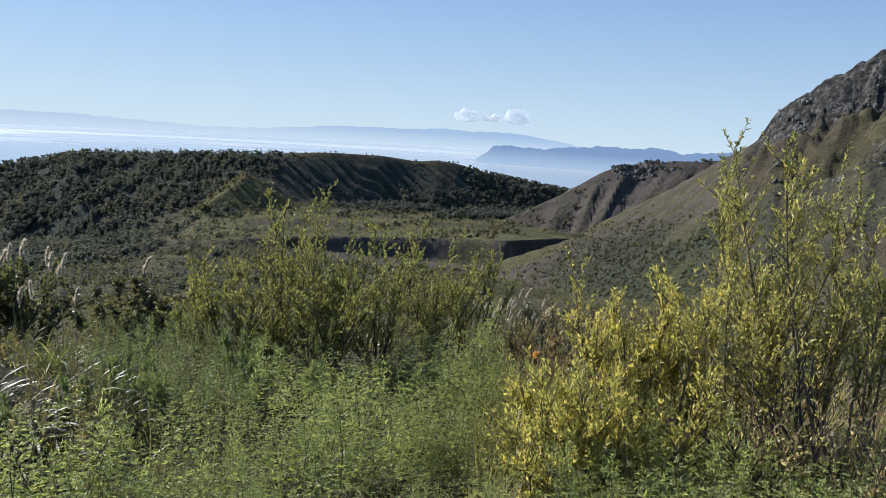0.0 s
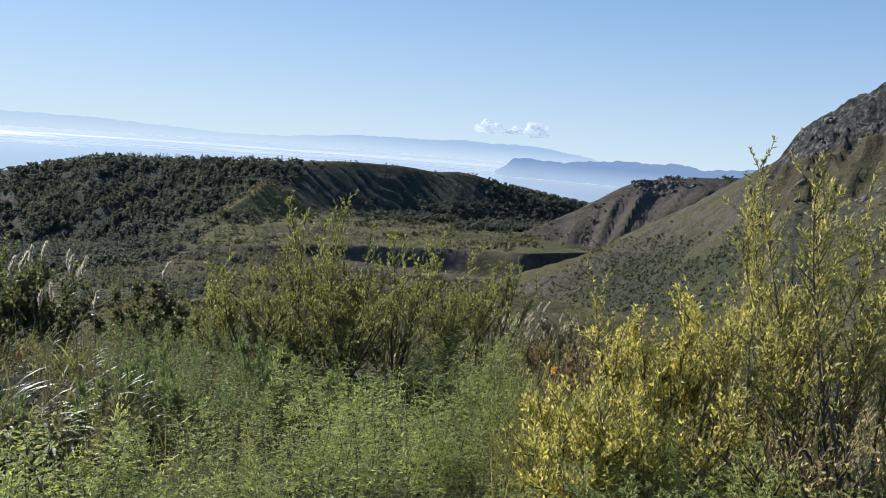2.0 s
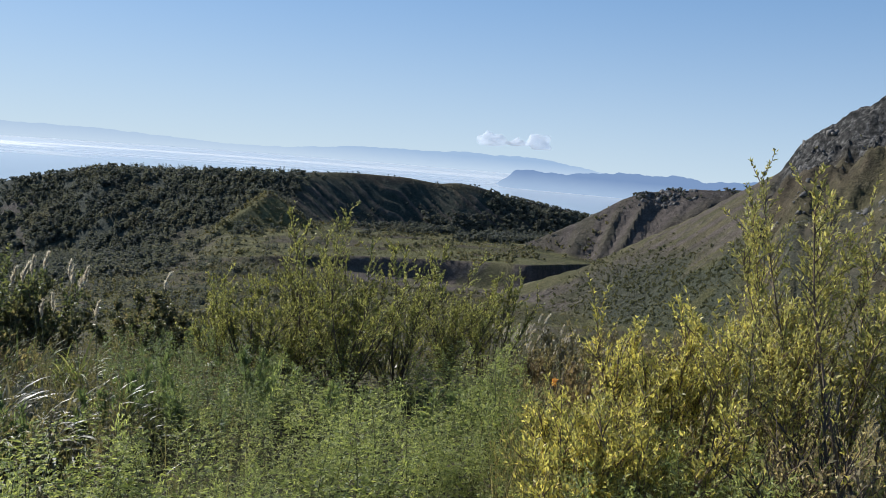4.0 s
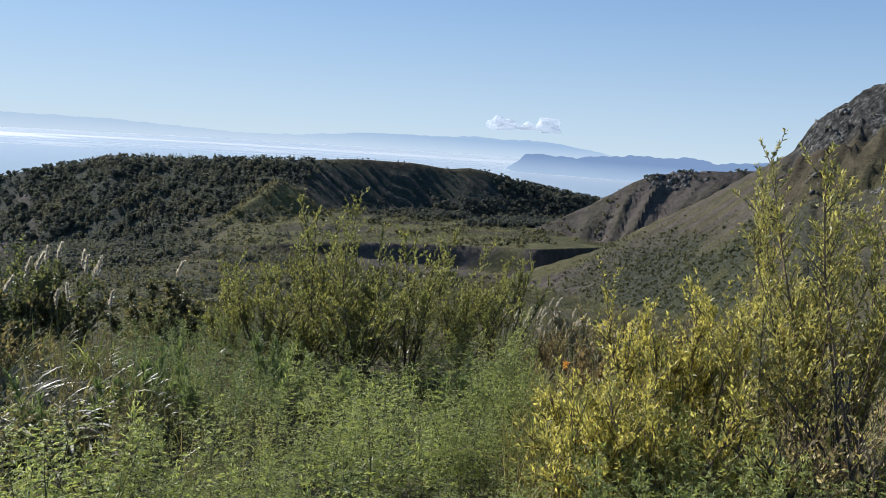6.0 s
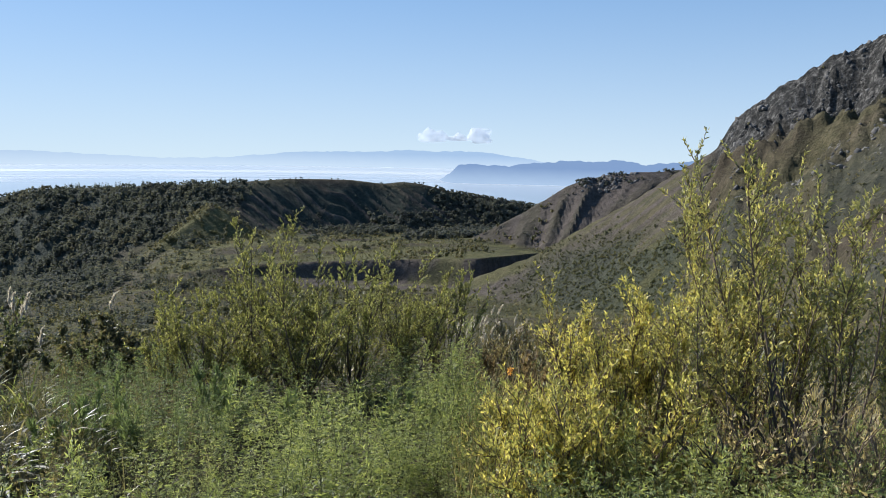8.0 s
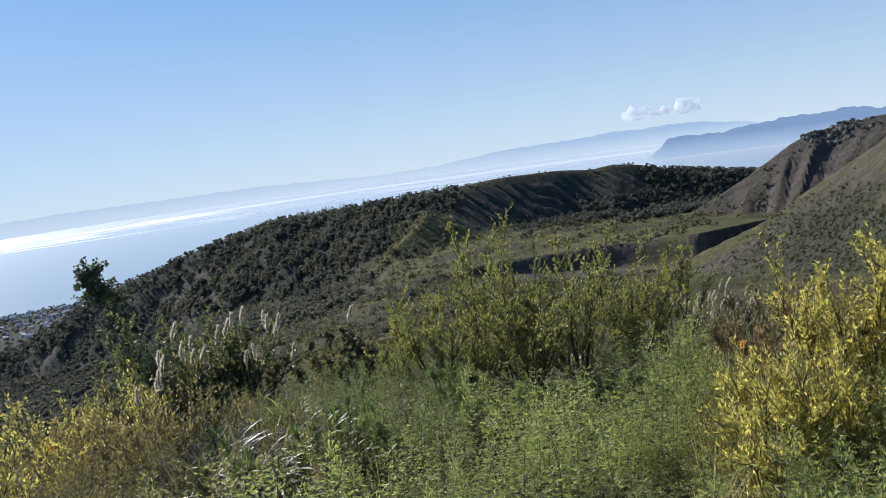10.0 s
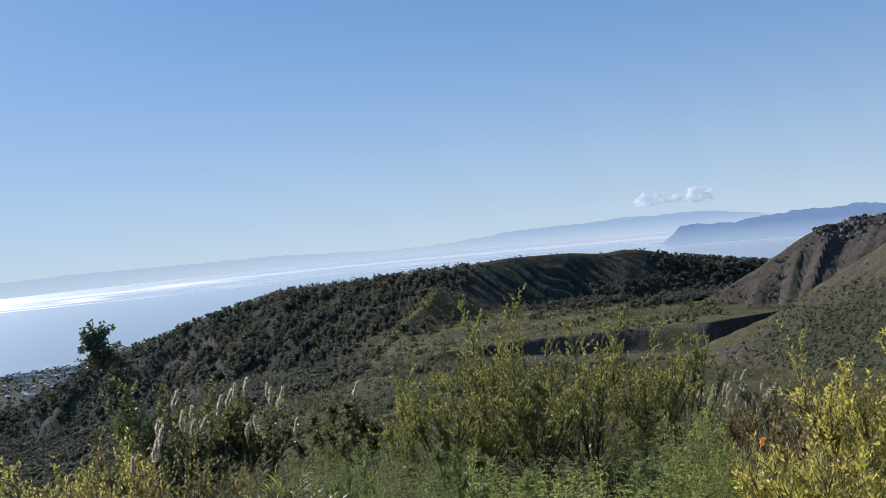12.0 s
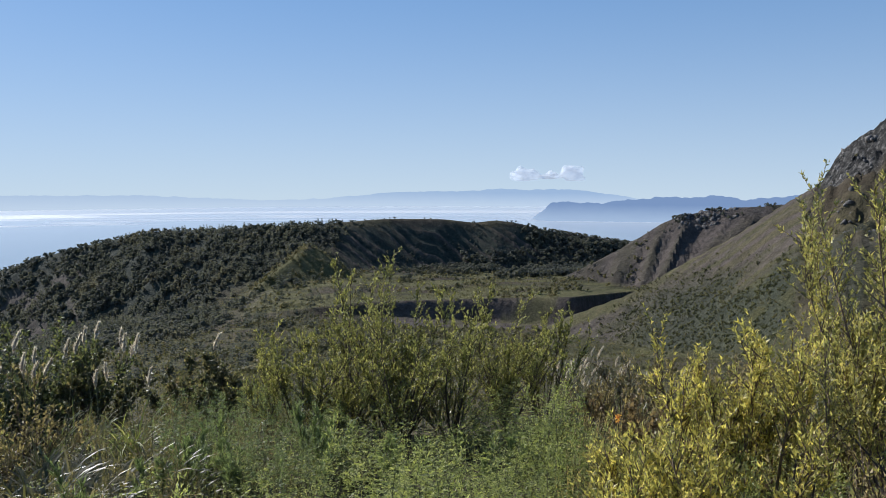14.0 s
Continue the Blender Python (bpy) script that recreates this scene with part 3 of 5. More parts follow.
class Soup:
    """Collects vertices and quads."""

    def __init__(self):
        self.v, self.f, self.n = [], [], 0

    def add(self, V, F):
        self.v.append(np.asarray(V, float)), self.f.append(np.asarray(F, int) + self.n)
        self.n += len(V)

    def arrays(self):
        return np.concatenate(self.v), np.concatenate(self.f)

    def tube(self, P, R, sides=5):
        P, R = np.asarray(P, float), np.asarray(R, float)
        T = unit(np.gradient(P, axis=0))
        ref = np.where(np.abs(T[:, 2:3]) > 0.9, np.array([[1.0, 0, 0]]), np.array([[0, 0, 1.0]]))
        A = unit(np.cross(T, ref))
        B = np.cross(T, A)
        ang = np.arange(sides) * 2 * np.pi / sides
        V = P[:, None] + R[:, None, None] * (np.cos(ang)[None, :, None] * A[:, None] + np.sin(ang)[None, :, None] * B[:, None])
        i = np.arange(len(P) - 1)[:, None] * sides
        j = np.arange(sides)[None]
        F = np.stack([i + j, i + (j + 1) % sides, i + sides + (j + 1) % sides, i + sides + j], -1).reshape(-1, 4)
        self.add(V.reshape(-1, 3), F)

    def leaves(self, P, D, L, W, fold=0.25, droop=0.15, g=rng):
        """Pointed blades: two quads with a kink, from P along D."""
        n = len(P)
        if n == 0:
            return
        D = unit(D)
        S = unit(np.cross(D, unit(g.normal(size=(n, 3)) + np.array([0, 0, 0.6]))))
        N = np.cross(S, D)
        L, W = np.broadcast_to(L, n)[:, None], np.broadcast_to(W, n)[:, None]
        mid, tip = P + D * L * 0.45 + N * L * 0.06, P + D * L - N * L * droop
        V = np.stack([P, mid + S * W * 0.5 + N * W * fold, tip, mid - S * W * 0.5 + N * W * fold], 1)
        F = np.arange(n)[:, None] * 4 + np.arange(4)
        self.add(V.reshape(-1, 3), F)

    def strips(self, P, W, side):
        """Ribbons: P (n, k, 3) middle lines, W (n, k) widths, side (n, 3)."""
        n, k, _ = P.shape
        V = np.stack([P - side[:, None] * W[..., None] / 2, P + side[:, None] * W[..., None] / 2], 2).reshape(-1, 3)
        b = (np.arange(n)[:, None] * k + np.arange(k - 1)[None]).reshape(-1) * 2
        self.add(V, np.stack([b, b + 1, b + 3, b + 2], -1))


def ground_z(x, y):
    return height(np.atleast_1d(x), np.atleast_1d(y))[0]


def place(az, dist):
    a = radians(az)
    x, y = math.sin(a) * dist, math.cos(a) * dist
    return Vector((x, y, float(ground_z(x, y)[0])))


# ---- the land, one sheet out to the sea bed ----
def build_ground():
    fine = np.arange(-45, 45.001, 0.18)
    az = np.concatenate([np.arange(-180, -45.5, 4.0), fine, np.arange(48, 180, 4.0)])
    r = np.concatenate([np.linspace(0.0, 12, 26), np.geomspace(12.6, 205, 56), np.arange(207, 268, 1.4), np.arange(269, 306, 2.4), np.arange(307, 376, 1.4), np.arange(378, 470, 2.2), np.arange(472, 640, 2.8),
                        np.arange(645, 860, 6), np.geomspace(870, 1700, 30), [2200, 3500, 4900]])
    A, R = np.meshgrid(np.radians(az), r, indexing="ij")
    X, Y = np.sin(A) * R, np.cos(A) * R
    Z, cover, more = height(X.ravel(), Y.ravel())
    V = np.stack([X.ravel(), Y.ravel(), Z], -1)
    na, nr = len(az), len(r)
    i, j = np.arange(na)[:, None], np.arange(nr - 1)[None]
    i2 = (i + 1) % na
    F = np.stack([i * nr + j + 0 * i, i * nr + j + 1, i2 * nr + j + 1, i2 * nr + j], -1).reshape(-1, 4)
    F = F[:, ::-1]
    me = mesh_np("ground", V, F, GROUND, True)
    me.polygons.foreach_set("use_smooth", cover[F[:, 0], 1] < 0.45)   # broken rock has facets
    col = me.color_attributes.new("cover", "FLOAT_COLOR", "POINT")
    col.data.foreach_set("color", cover.astype(np.float32).ravel())
    me.attributes.new("lush", "FLOAT", "POINT").data.foreach_set("value", more["lush"].astype(np.float32))
    ob = new("ground", me)
    return tagged(ob, "rolling volcanic hillside of grass, bare soil and rock", "ground", kind="structure")


build_ground()


def disc(name, radius, z, material, label, category):
    bm = bmesh.new()
    bmesh.ops.create_circle(bm, cap_ends=True, segments=160, radius=radius)
    me = bpy.data.meshes.new(name)
    bm.to_mesh(me)
    bm.free()
    me.materials.append(material)
    ob = new(name, me)
    ob.location.z = z
    return tagged(ob, label, category, kind="structure")


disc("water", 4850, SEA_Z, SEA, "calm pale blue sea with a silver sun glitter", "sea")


# ---- distance: hazy ranges across the bay ----
def range_mesh(name, knots, dist, depth, material, label, seed, jag):
    prof = curve(knots, 0.35)
    az = np.arange(knots[0][0], knots[-1][0] + 0.01, 0.08)
    rows = []
    zt = dist * np.tan(np.radians(prof(az))) + EYE.z
    zt = zt + jag * (fbm(az * 2.0 + seed, az * 0 + seed, 5) - 0.5) * sstep(0, 30, zt - SEA_Z)
    # first two rows: a glowing skirt added over the range's shadow on the water
    for k, (f, o) in enumerate(((-0.03, -2.6), (0.02, -1.6), (0.35, 0.2), (0.7, 0.5), (1.0, 1.0), (0.4, 1.5), (-0.1, 2.0))):
        rr = dist + depth * (o - 1.0) + depth * 0.3 * (fbm(az * 2 + k, az * 0 + seed + 2, 3) - 0.5)
        z = (SEA_Z - 3) + (zt - SEA_Z + 3) * f
        rows.append(np.stack([np.sin(np.radians(az)) * rr, np.cos(np.radians(az)) * rr, z], -1))
    V = np.stack(rows, 0)
    k, n = V.shape[:2]
    i, j = np.arange(k - 1)[:, None], np.arange(n - 1)[None]
    F = np.stack([i * n + j, i * n + j + 1, (i + 1) * n + j + 1, (i + 1) * n + j], -1).reshape(-1, 4)
    ob = new(name, mesh_np(name, V.reshape(-1, 3), F, material, True))
    return tagged(ob, label, "mountains", kind="structure")


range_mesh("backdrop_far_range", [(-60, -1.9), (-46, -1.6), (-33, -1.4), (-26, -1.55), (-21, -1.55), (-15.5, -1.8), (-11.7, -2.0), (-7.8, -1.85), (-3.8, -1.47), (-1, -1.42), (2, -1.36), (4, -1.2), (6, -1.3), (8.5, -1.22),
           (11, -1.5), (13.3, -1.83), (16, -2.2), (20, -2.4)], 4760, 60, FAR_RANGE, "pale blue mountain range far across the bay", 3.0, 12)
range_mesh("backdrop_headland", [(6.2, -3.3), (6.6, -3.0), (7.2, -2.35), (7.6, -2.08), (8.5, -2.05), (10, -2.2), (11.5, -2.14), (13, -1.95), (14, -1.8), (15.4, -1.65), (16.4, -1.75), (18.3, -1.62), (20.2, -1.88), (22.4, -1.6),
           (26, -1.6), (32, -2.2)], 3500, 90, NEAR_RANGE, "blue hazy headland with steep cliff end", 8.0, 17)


# ---- clouds: two small heaps of vapour over the range, joined by a wisp ----
def build_cloud(az, el, wide, tall, seed, label, heads=16, ragged=0.18):
    """A flat-based heap of rounded heads round its middle, as three soft shells; (az, el) is the middle of its base."""
    g = np.random.default_rng(seed)
    s = Soup()
    dist = 4700
    c = np.array([math.sin(radians(az)) * dist, math.cos(radians(az)) * dist, EYE.z + dist * math.tan(radians(el))])
    side = np.array([math.cos(radians(az)), -math.sin(radians(az)), 0])
    bm = bmesh.new()
    bmesh.ops.create_icosphere(bm, subdivisions=6, radius=1)
    bv = np.array([v.co[:] for v in bm.verts])
    bf = np.array([[v.index for v in f.verts] for f in bm.faces])
    bm.free()
    reach = np.full(len(bv), 0.30)
    for k in range(heads):
        turn, lift = g.uniform(0, 2 * math.pi), g.uniform(0.0, 1.2)
        way = np.array([math.cos(turn) * math.cos(lift), math.sin(turn) * math.cos(lift), math.sin(lift)])
        far, r = g.uniform(0.42, 0.70), g.uniform(0.20, 0.40)
        along = bv @ way * far
        gap = r * r - (far * far - along * along)
        reach = np.maximum(reach, np.where((gap > 0) & (along > 0), along + np.sqrt(np.maximum(gap, 0)), 0.30))
    rag = fbm(bv[:, 0] * 6 + seed + bv[:, 1] * 2, bv[:, 2] * 6 + bv[:, 1] * 3, 4) - 0.5
    fray = fbm(bv[:, 0] * 2 + seed * 3, bv[:, 2] * 2 + bv[:, 1], 3) - 0.5
    for shell, loose in ((1.0, 1.7), (0.90, 1.0), (0.76, 0.6)):
        p = bv * (shell * reach + loose * ragged * (rag + 0.8 * fray))[:, None]
        p[:, 2] = np.where(p[:, 2] < 0, p[:, 2] * 0.22, p[:, 2])
        s.add(c + side * p[:, :1] * wide * 0.5 + unit(c) * p[:, 1:2] * wide * 0.4 + np.array([0, 0, 1.0]) * p[:, 2:] * tall, bf)
    V, F = s.arrays()
    ob = new("cloud", mesh_np("cloud", V - c, F, CLOUD, True))
    ob.location = c
    tagged(ob, label, "cloud", "small clouds over the bay")


build_cloud(5.72, -0.60, 200, 84, 4, "small white heaped cloud above the far range")
build_cloud(8.75, -0.60, 205, 80, 9, "small white ragged cloud above the far range")
build_cloud(7.25, -0.50, 165, 40, 6, "thin wisp of vapour between two small clouds", 7, 0.34)


# ---- trees and scrub on the hills ----
def clump(g, n, size, lump=0.35):
    """Leaf quads filling a lumpy crown of unit height."""
    cents = np.concatenate([g.normal(0, 0.22, (7, 2)), 0.30 + 0.5 * g.random((7, 1))], 1)
    rad = 0.16 + 0.14 * g.random(7)
    k = g.integers(0, 7, n)
    d = unit(g.normal(size=(n, 3)))
    P = cents[k] + d * (rad[k] * (0.55 + 0.45 * g.random(n)))[:, None]
    s = Soup()
    s.leaves(P, d + g.normal(0, 0.7, (n, 3)), size * (0.7 + 0.6 * g.random(n)), size * 0.75, 0.1, 0.1, g)
    return s.arrays()


def crown_shell(g, lobes, per):
    """Tree crown of unit height: lobes roofed with overlapping sprays of leaves."""
    s = Soup()
    for k in range(lobes):
        c = np.array([*g.normal(0, 0.20, 2), 0.26 + 0.55 * k / lobes + 0.08 * g.random()])
        rad = (0.17 + 0.10 * g.random()) * (1.15 - 0.45 * k / lobes)
        h = np.linspace(-0.45, 0.98, per)
        a = np.arange(per) * 2.4 + g.random() * 6
        q = np.sqrt(1 - h * h)
        n = unit(np.stack([q * np.cos(a), q * np.sin(a), h], -1) + g.normal(0, 0.16, (per, 3)))
        u = unit(np.cross(n, g.normal(size=(per, 3))))
        w = np.cross(n, u)
        P = c + n * rad * (0.85 + 0.3 * g.random((per, 1)))
        e = rad * (0.62 + 0.5 * g.random((per, 4, 1)))
        V = np.stack([P + u * e[:, 0], P + w * e[:, 1] - n * rad * 0.25, P - u * e[:, 2], P - w * e[:, 3] - n * rad * 0.25], 1)
        s.add(V.reshape(-1, 3), np.arange(per)[:, None] * 4 + np.arange(4))
    return s.arrays()


def spire(g, tiers, size):
    """Young conifer of unit height: tiers of drooping sprays."""
    s = Soup()
    for k in range(tiers):
        h = 0.08 + 0.9 * k / tiers
        n = max(4, int(11 * (1 - h)))
        a = g.random() * 6 + np.arange(n) * 2 * np.pi / n
        out = np.stack([np.cos(a), np.sin(a), -0.25 + 0.5 * g.random(n)], -1)
        s.leaves(np.zeros((n, 3)) + [0, 0, h], out, (0.33 * (1 - h) + 0.05) * (0.7 + 0.6 * g.random(n)), size, 0.2, 0.1, g)
    return s.arrays()


def scatter(name, protos, x, y, scale, material, label, category, g, sink=0.05):
    z = ground_z(x, y)
    s = Soup()
    which = g.integers(0, len(protos), len(x))
    for i, (V, F) in enumerate(protos):
        m = np.nonzero(which == i)[0]
        if not len(m):
            continue
        a = g.random(len(m)) * 2 * np.pi
        c, q = np.cos(a)[:, None], np.sin(a)[:, None]
        sc = scale[m][:, None]
        wide = sc * (0.8 + 0.5 * g.random((len(m), 1)))
        W = np.stack([(V[None, :, 0] * c - V[None, :, 1] * q) * wide + x[m][:, None], (V[None, :, 0] * q + V[None, :, 1] * c) * wide + y[m][:, None],
                      (V[None, :, 2] - sink) * sc + z[m][:, None]], -1)
        FF = F[None] + (np.arange(len(m)) * len(V))[:, None, None]
        s.add(W.reshape(-1, 3), FF.reshape(-1, 4))
    V, F = s.arrays()
    return tagged(new(name, mesh_np(name, V, F, material)), label, category, kind="stuff")


def sample(g, n, az0, az1, r0, r1, keep):
    az, r = g.uniform(az0, az1, n), np.sqrt(g.uniform(r0 ** 2, r1 ** 2, n))
    x, y = np.sin(np.radians(az)) * r, np.cos(np.radians(az)) * r
    z, cover, info = height(x, y)
    m = g.random(n) < keep(az, r, x, y, z, info, cover)
    return x[m], y[m], r[m]


def build_woods():
    g = np.random.default_rng(21)
    crowns = [crown_shell(g, 4, 6) for _ in range(9)]
    tufts = [clump(g, 9, 0.42) for _ in range(6)]
    small = [crown_shell(g, 3, 5) for _ in range(7)]
    cones = [spire(g, 6, 0.12) for _ in range(5)]

    # dense wood on the outer flank and the valley before it
    def wood(az, r, x, y, z, i, c):
        d = far_dist(az) - r
        edge = sstep(-6.5, -9.0, az + 0.03 * (d - 20))
        gap = 1 - 0.93 * bare_patch(x, y, az, r)
        gap = gap * (1 - 0.6 * sstep(0.57, 0.68, fbm(az * 1.7 + 0.012 * r, r / 20, 3)))
        return (d > -8) * edge * (1 - 0.97 * i["on_spur"] * sstep(478, 462, r)) * gap * sstep(350, 415, r - np.maximum(7 * (az + 12), np.minimum(22 * (az + 14.5), 45))) * sstep(220, 260, r)
    x, y, r = sample(g, 21000, -44, -6, 330, 830, wood)
    scatter("hill_woodland", crowns, x, y, (1.7 + 3.6 * g.random(len(x)) ** 1.8) * (0.55 + 0.95 * fbm(x / 26, y / 26, 2)) * (0.62 + 0.38 * sstep(-4, 14, far_dist(np.degrees(np.arctan2(x, y))) - r)), FOREST, "dense dark green wood on the far hillside", "woodland", g)
    x, y, r = sample(g, 2600, -30, -6, 330, 640, wood)
    scatter("hill_conifers", cones, x, y, (3.5 + 4.0 * g.random(len(x))) * (0.6 + 0.4 * sstep(-4, 14, far_dist(np.degrees(np.arctan2(x, y))) - r)), FOREST, "dark young conifers among the far wood", "conifers", g)

    # foot of the gullied face, floor behind the pit, end of the ridge
    def foot(az, r, x, y, z, i, c):
        d = far_dist(az) - r
        low = sstep(26, 52, d) * (1 - sstep(88, 125, d)) * (0.4 + 0.6 * sstep(1, 5, az))
        lip = sstep(-9, -2, d) * (1 - sstep(4, 14, d)) * (0.02 + 0.98 * sstep(6.5, 8.5, az))
        end = sstep(4.5, 8.0, az) * sstep(-8, 0, d) * (1 - sstep(70, 120, d))
        return np.clip(low * sstep(0.40, 0.55, fbm(x / 22, y / 22, 3)) * sstep(-4, 0, az) + lip + end, 0, 1) * (1 - i["on_knoll"]) * (1 - i["on_dome"])
    x, y, r = sample(g, 14000, -8, 14, 400, 660, foot)
    scatter("ridge_woodland", crowns, x, y, (1.8 + 3.0 * g.random(len(x)) ** 1.6) * (0.5 + 0.5 * sstep(-4, 14, far_dist(np.degrees(np.arctan2(x, y))) - r)), FOREST, "dark trees along the ridge and below its gullied face", "woodland", g)

    # gullied face: low scrub in lines
    x, y, r = sample(g, 5000, -8, 12, 420, 560, lambda az, r, x, y, z, i, c: i["inner"] * sstep(0.5, 0.6, fbm(x / 9, y / 9, 3)) * (1 - i["on_knoll"]) * (0.2 + 0.5 * sstep(25, 50, far_dist(az) - r)))
    scatter("face_scrub", small, x, y, 0.7 + 1.0 * g.random(len(x)), FOREST, "low dark scrub on the gullied slope", "scrub", g)

    # crater floor and spur: dotted bushes
    x, y, r = sample(g, 6500, -15, 14, 335, 470, lambda az, r, x, y, z, i, c: np.clip(i["floor"] * 0.35 * sstep(0.42, 0.6, fbm(x / 18, y / 18, 3)) + i["on_spur"] * (0.1 + 0.75 * sstep(0.47, 0.58, fbm(x / 9, y / 9, 3))) * (1 - 0.8 * i["ash"]), 0, 1) * (1 - i["on_dome"]))
    scatter("plateau_scrub", small, x, y, 0.9 + 2.0 * g.random(len(x)) ** 2, SCRUB, "scattered bushes on the crater floor and spur", "scrub", g)

    # middle slopes below us
    def mid(az, r, x, y, z, i, c):
        return np.clip(0.25 + 0.9 * sstep(0.45, 0.62, fbm(x / 20, y / 20, 3)), 0, 1) * (1 - i["ash"]) * (1 - 0.5 * i["on_dome"]) * (1 - i["crag"])
    x, y, r = sample(g, 6500, -45, 8, 115, 345, mid)
    scatter("slope_scrub", small, x, y, 0.9 + 1.5 * g.random(len(x)) ** 2, SCRUB, "olive and brown scrub on the slope below", "scrub", g)
    x, y, r = sample(g, 1700, -45, -5, 150, 400, lambda az, r, x, y, z, i, c: mid(az, r, x, y, z, i, c) * (1 - i["on_spur"]))
    scatter("slope_conifers", cones, x, y, 2.0 + 2.6 * g.random(len(x)), FOREST, "small dark conifers dotted over the slope", "conifers", g)

    # dome flank: tufts, and a dark thicket low down
    def flank(az, r, x, y, z, i, c):
        el = np.degrees(np.arctan2(z - EYE.z, r))
        thick = sstep(-5.4, -7.6, el + 0.28 * (17 - az)) * sstep(10, 14, az) * sstep(0.36, 0.5, fbm(x / 17, y / 17, 3))
        return np.clip(0.025 + 0.08 * thick + 0.5 * i["crag"] * sstep(36, 60, dome_dist(az) - r), 0, 1)
    x, y, r = sample(g, 9000, 5, 42, 115, 300, flank)
    scatter("dome_scrub", small, x, y, 0.35 + 0.8 * g.random(len(x)) ** 2, SCRUB, "olive scrub and tufts on the big dome's flank", "scrub", g)
    def thicket(az, r, x, y, z, i, c):
        return i["thick"]
    x, y, r = sample(g, 15000, 8, 32, 110, 290, thicket)
    scatter("dome_thicket", small, x, y, 0.45 + 0.8 * g.random(len(x)) ** 2, THICKET, "dark thicket at the foot of the big dome", "scrub", g)
    x, y, r = sample(g, 1200, 14.5, 23, 405, 440, lambda az, r, x, y, z, i, c: i["on_knoll"] * sstep(-9.5, -3, r - 432) * 0.7 * sstep(0.45, 0.6, fbm(x / 8, y / 8, 3)))
    scatter("knoll_scrub", small, x, y, 0.8 + 1.4 * g.random(len(x)), FOREST, "dark bushes along the top of the bare knoll", "scrub", g)

    # tufts of dry grass and heath that roughen every open slope
    def heath(az, r, x, y, z, i, c):
        d = dome_dist(az) - r
        return np.clip(0.15 + 0.85 * sstep(0.42, 0.58, fbm(x / 9, y / 9, 3)), 0, 1) * np.where(i["on_dome"] > 0.5, sstep(4, 45, d), 1.0) * (1 - c[:, 2]) * (1 - c[:, 1]) * (1 - c[:, 3])
    x, y, r = sample(g, 9000, 4, 40, 120, 300, heath)
    scatter("dome_heath", tufts, x, y, 0.28 + 0.6 * g.random(len(x)) ** 2, SCRUB, "short olive heath on the big dome's flank", "heath", g)
    x, y, r = sample(g, 14000, -36, 8, 120, 470, heath)
    scatter("slope_heath", tufts, x, y, 0.5 + 0.9 * g.random(len(x)) ** 2, SCRUB, "short olive heath on the slopes below", "heath", g)

    # hillside right before us
    x, y, r = sample(g, 2700, -46, 46, 11, 118, lambda az, r, x, y, z, i, c: np.clip(0.25 + 0.65 * sstep(0.4, 0.6, fbm(x / 6, y / 6, 3)) + sstep(40, 11, r), 0, 1))
    near = [clump(g, 60, 0.085) for _ in range(5)]
    scatter("near_scrub", near, x, y, (0.5 + 0.8 * g.random(len(x)) ** 2) * (1 + 0.5 * sstep(40, 100, r)), SCRUB, "brown-green scrub covering the near slope", "scrub", g)


build_woods()


# ---- boulders below the crag and on the dome ----
def rough_rock(g):
    """A blocky rock of about unit size: a jittered ball, sheared flat on a few sides."""
    bm = bmesh.new()
    bmesh.ops.create_icosphere(bm, subdivisions=1, radius=1)
    v = np.array([q.co[:] for q in bm.verts])
    f = np.array([[q.index for q in k.verts] for k in bm.faces])
    bm.free()
    for _ in range(9):
        n = unit(g.normal(size=3))
        over = np.maximum(v @ n - g.uniform(0.35, 0.7), 0)
        v = v - over[:, None] * n
    return v * (0.6 + 0.8 * g.random(3)) + g.normal(0, 0.10, v.shape), f


def build_boulders():
    g = np.random.default_rng(5)
    kinds = [rough_rock(g) for _ in range(9)]

    def lay(name, x, y, size, sink, label):
        z = ground_z(x, y)
        s = Soup()
        for k in range(len(x)):
            v, f = kinds[int(g.integers(0, 9))]
            q = np.array(Euler(g.random(3) * 6.28).to_matrix())
            s.add(v @ q * size[k] + [x[k], y[k], z[k] - sink * size[k]], f)
        tagged(new(name, mesh_np(name, *s.arrays(), ROCK)), label, "rocks", kind="stuff")
    x, y, r = sample(g, 1300, 14, 40, 110, 262, lambda az, r, x, y, z, i, c: np.clip(i["on_dome"] * (0.04 + 0.3 * i["crag"] + 0.4 * sstep(0.55, 0.62, fbm(x / 15, y / 15, 3))), 0, 1))
    lay("boulders", x, y, 0.15 + 0.65 * g.random(len(x)) ** 3, 0.2, "grey broken rocks strewn below the crag")
    x, y, r = sample(g, 2600, 24.8, 40, 196, 262, lambda az, r, x, y, z, i, c: i["on_dome"] * i["crag"] * sstep(0.46, 0.56, fbm(x / 12, y / 12, 3)) * sstep(-60, -40, r - dome_dist(az)) * 0.8)
    lay("crag_blocks", x, y, 0.35 + 1.0 * g.random(len(x)) ** 2, 0.45, "dark jagged rock blocks forming the crag")
    x, y, r = sample(g, 420, 16.0, 19.6, 424, 436, lambda az, r, x, y, z, i, c: i["on_knoll"] * 0.5 * sstep(0.45, 0.55, fbm(az / 0.5, az * 0 + 2.2, 2)))
    lay("knoll_blocks", x, y, 0.7 + 1.5 * g.random(len(x)) ** 2, 0.35, "rock blocks along the crest of the bare knoll")


build_boulders()


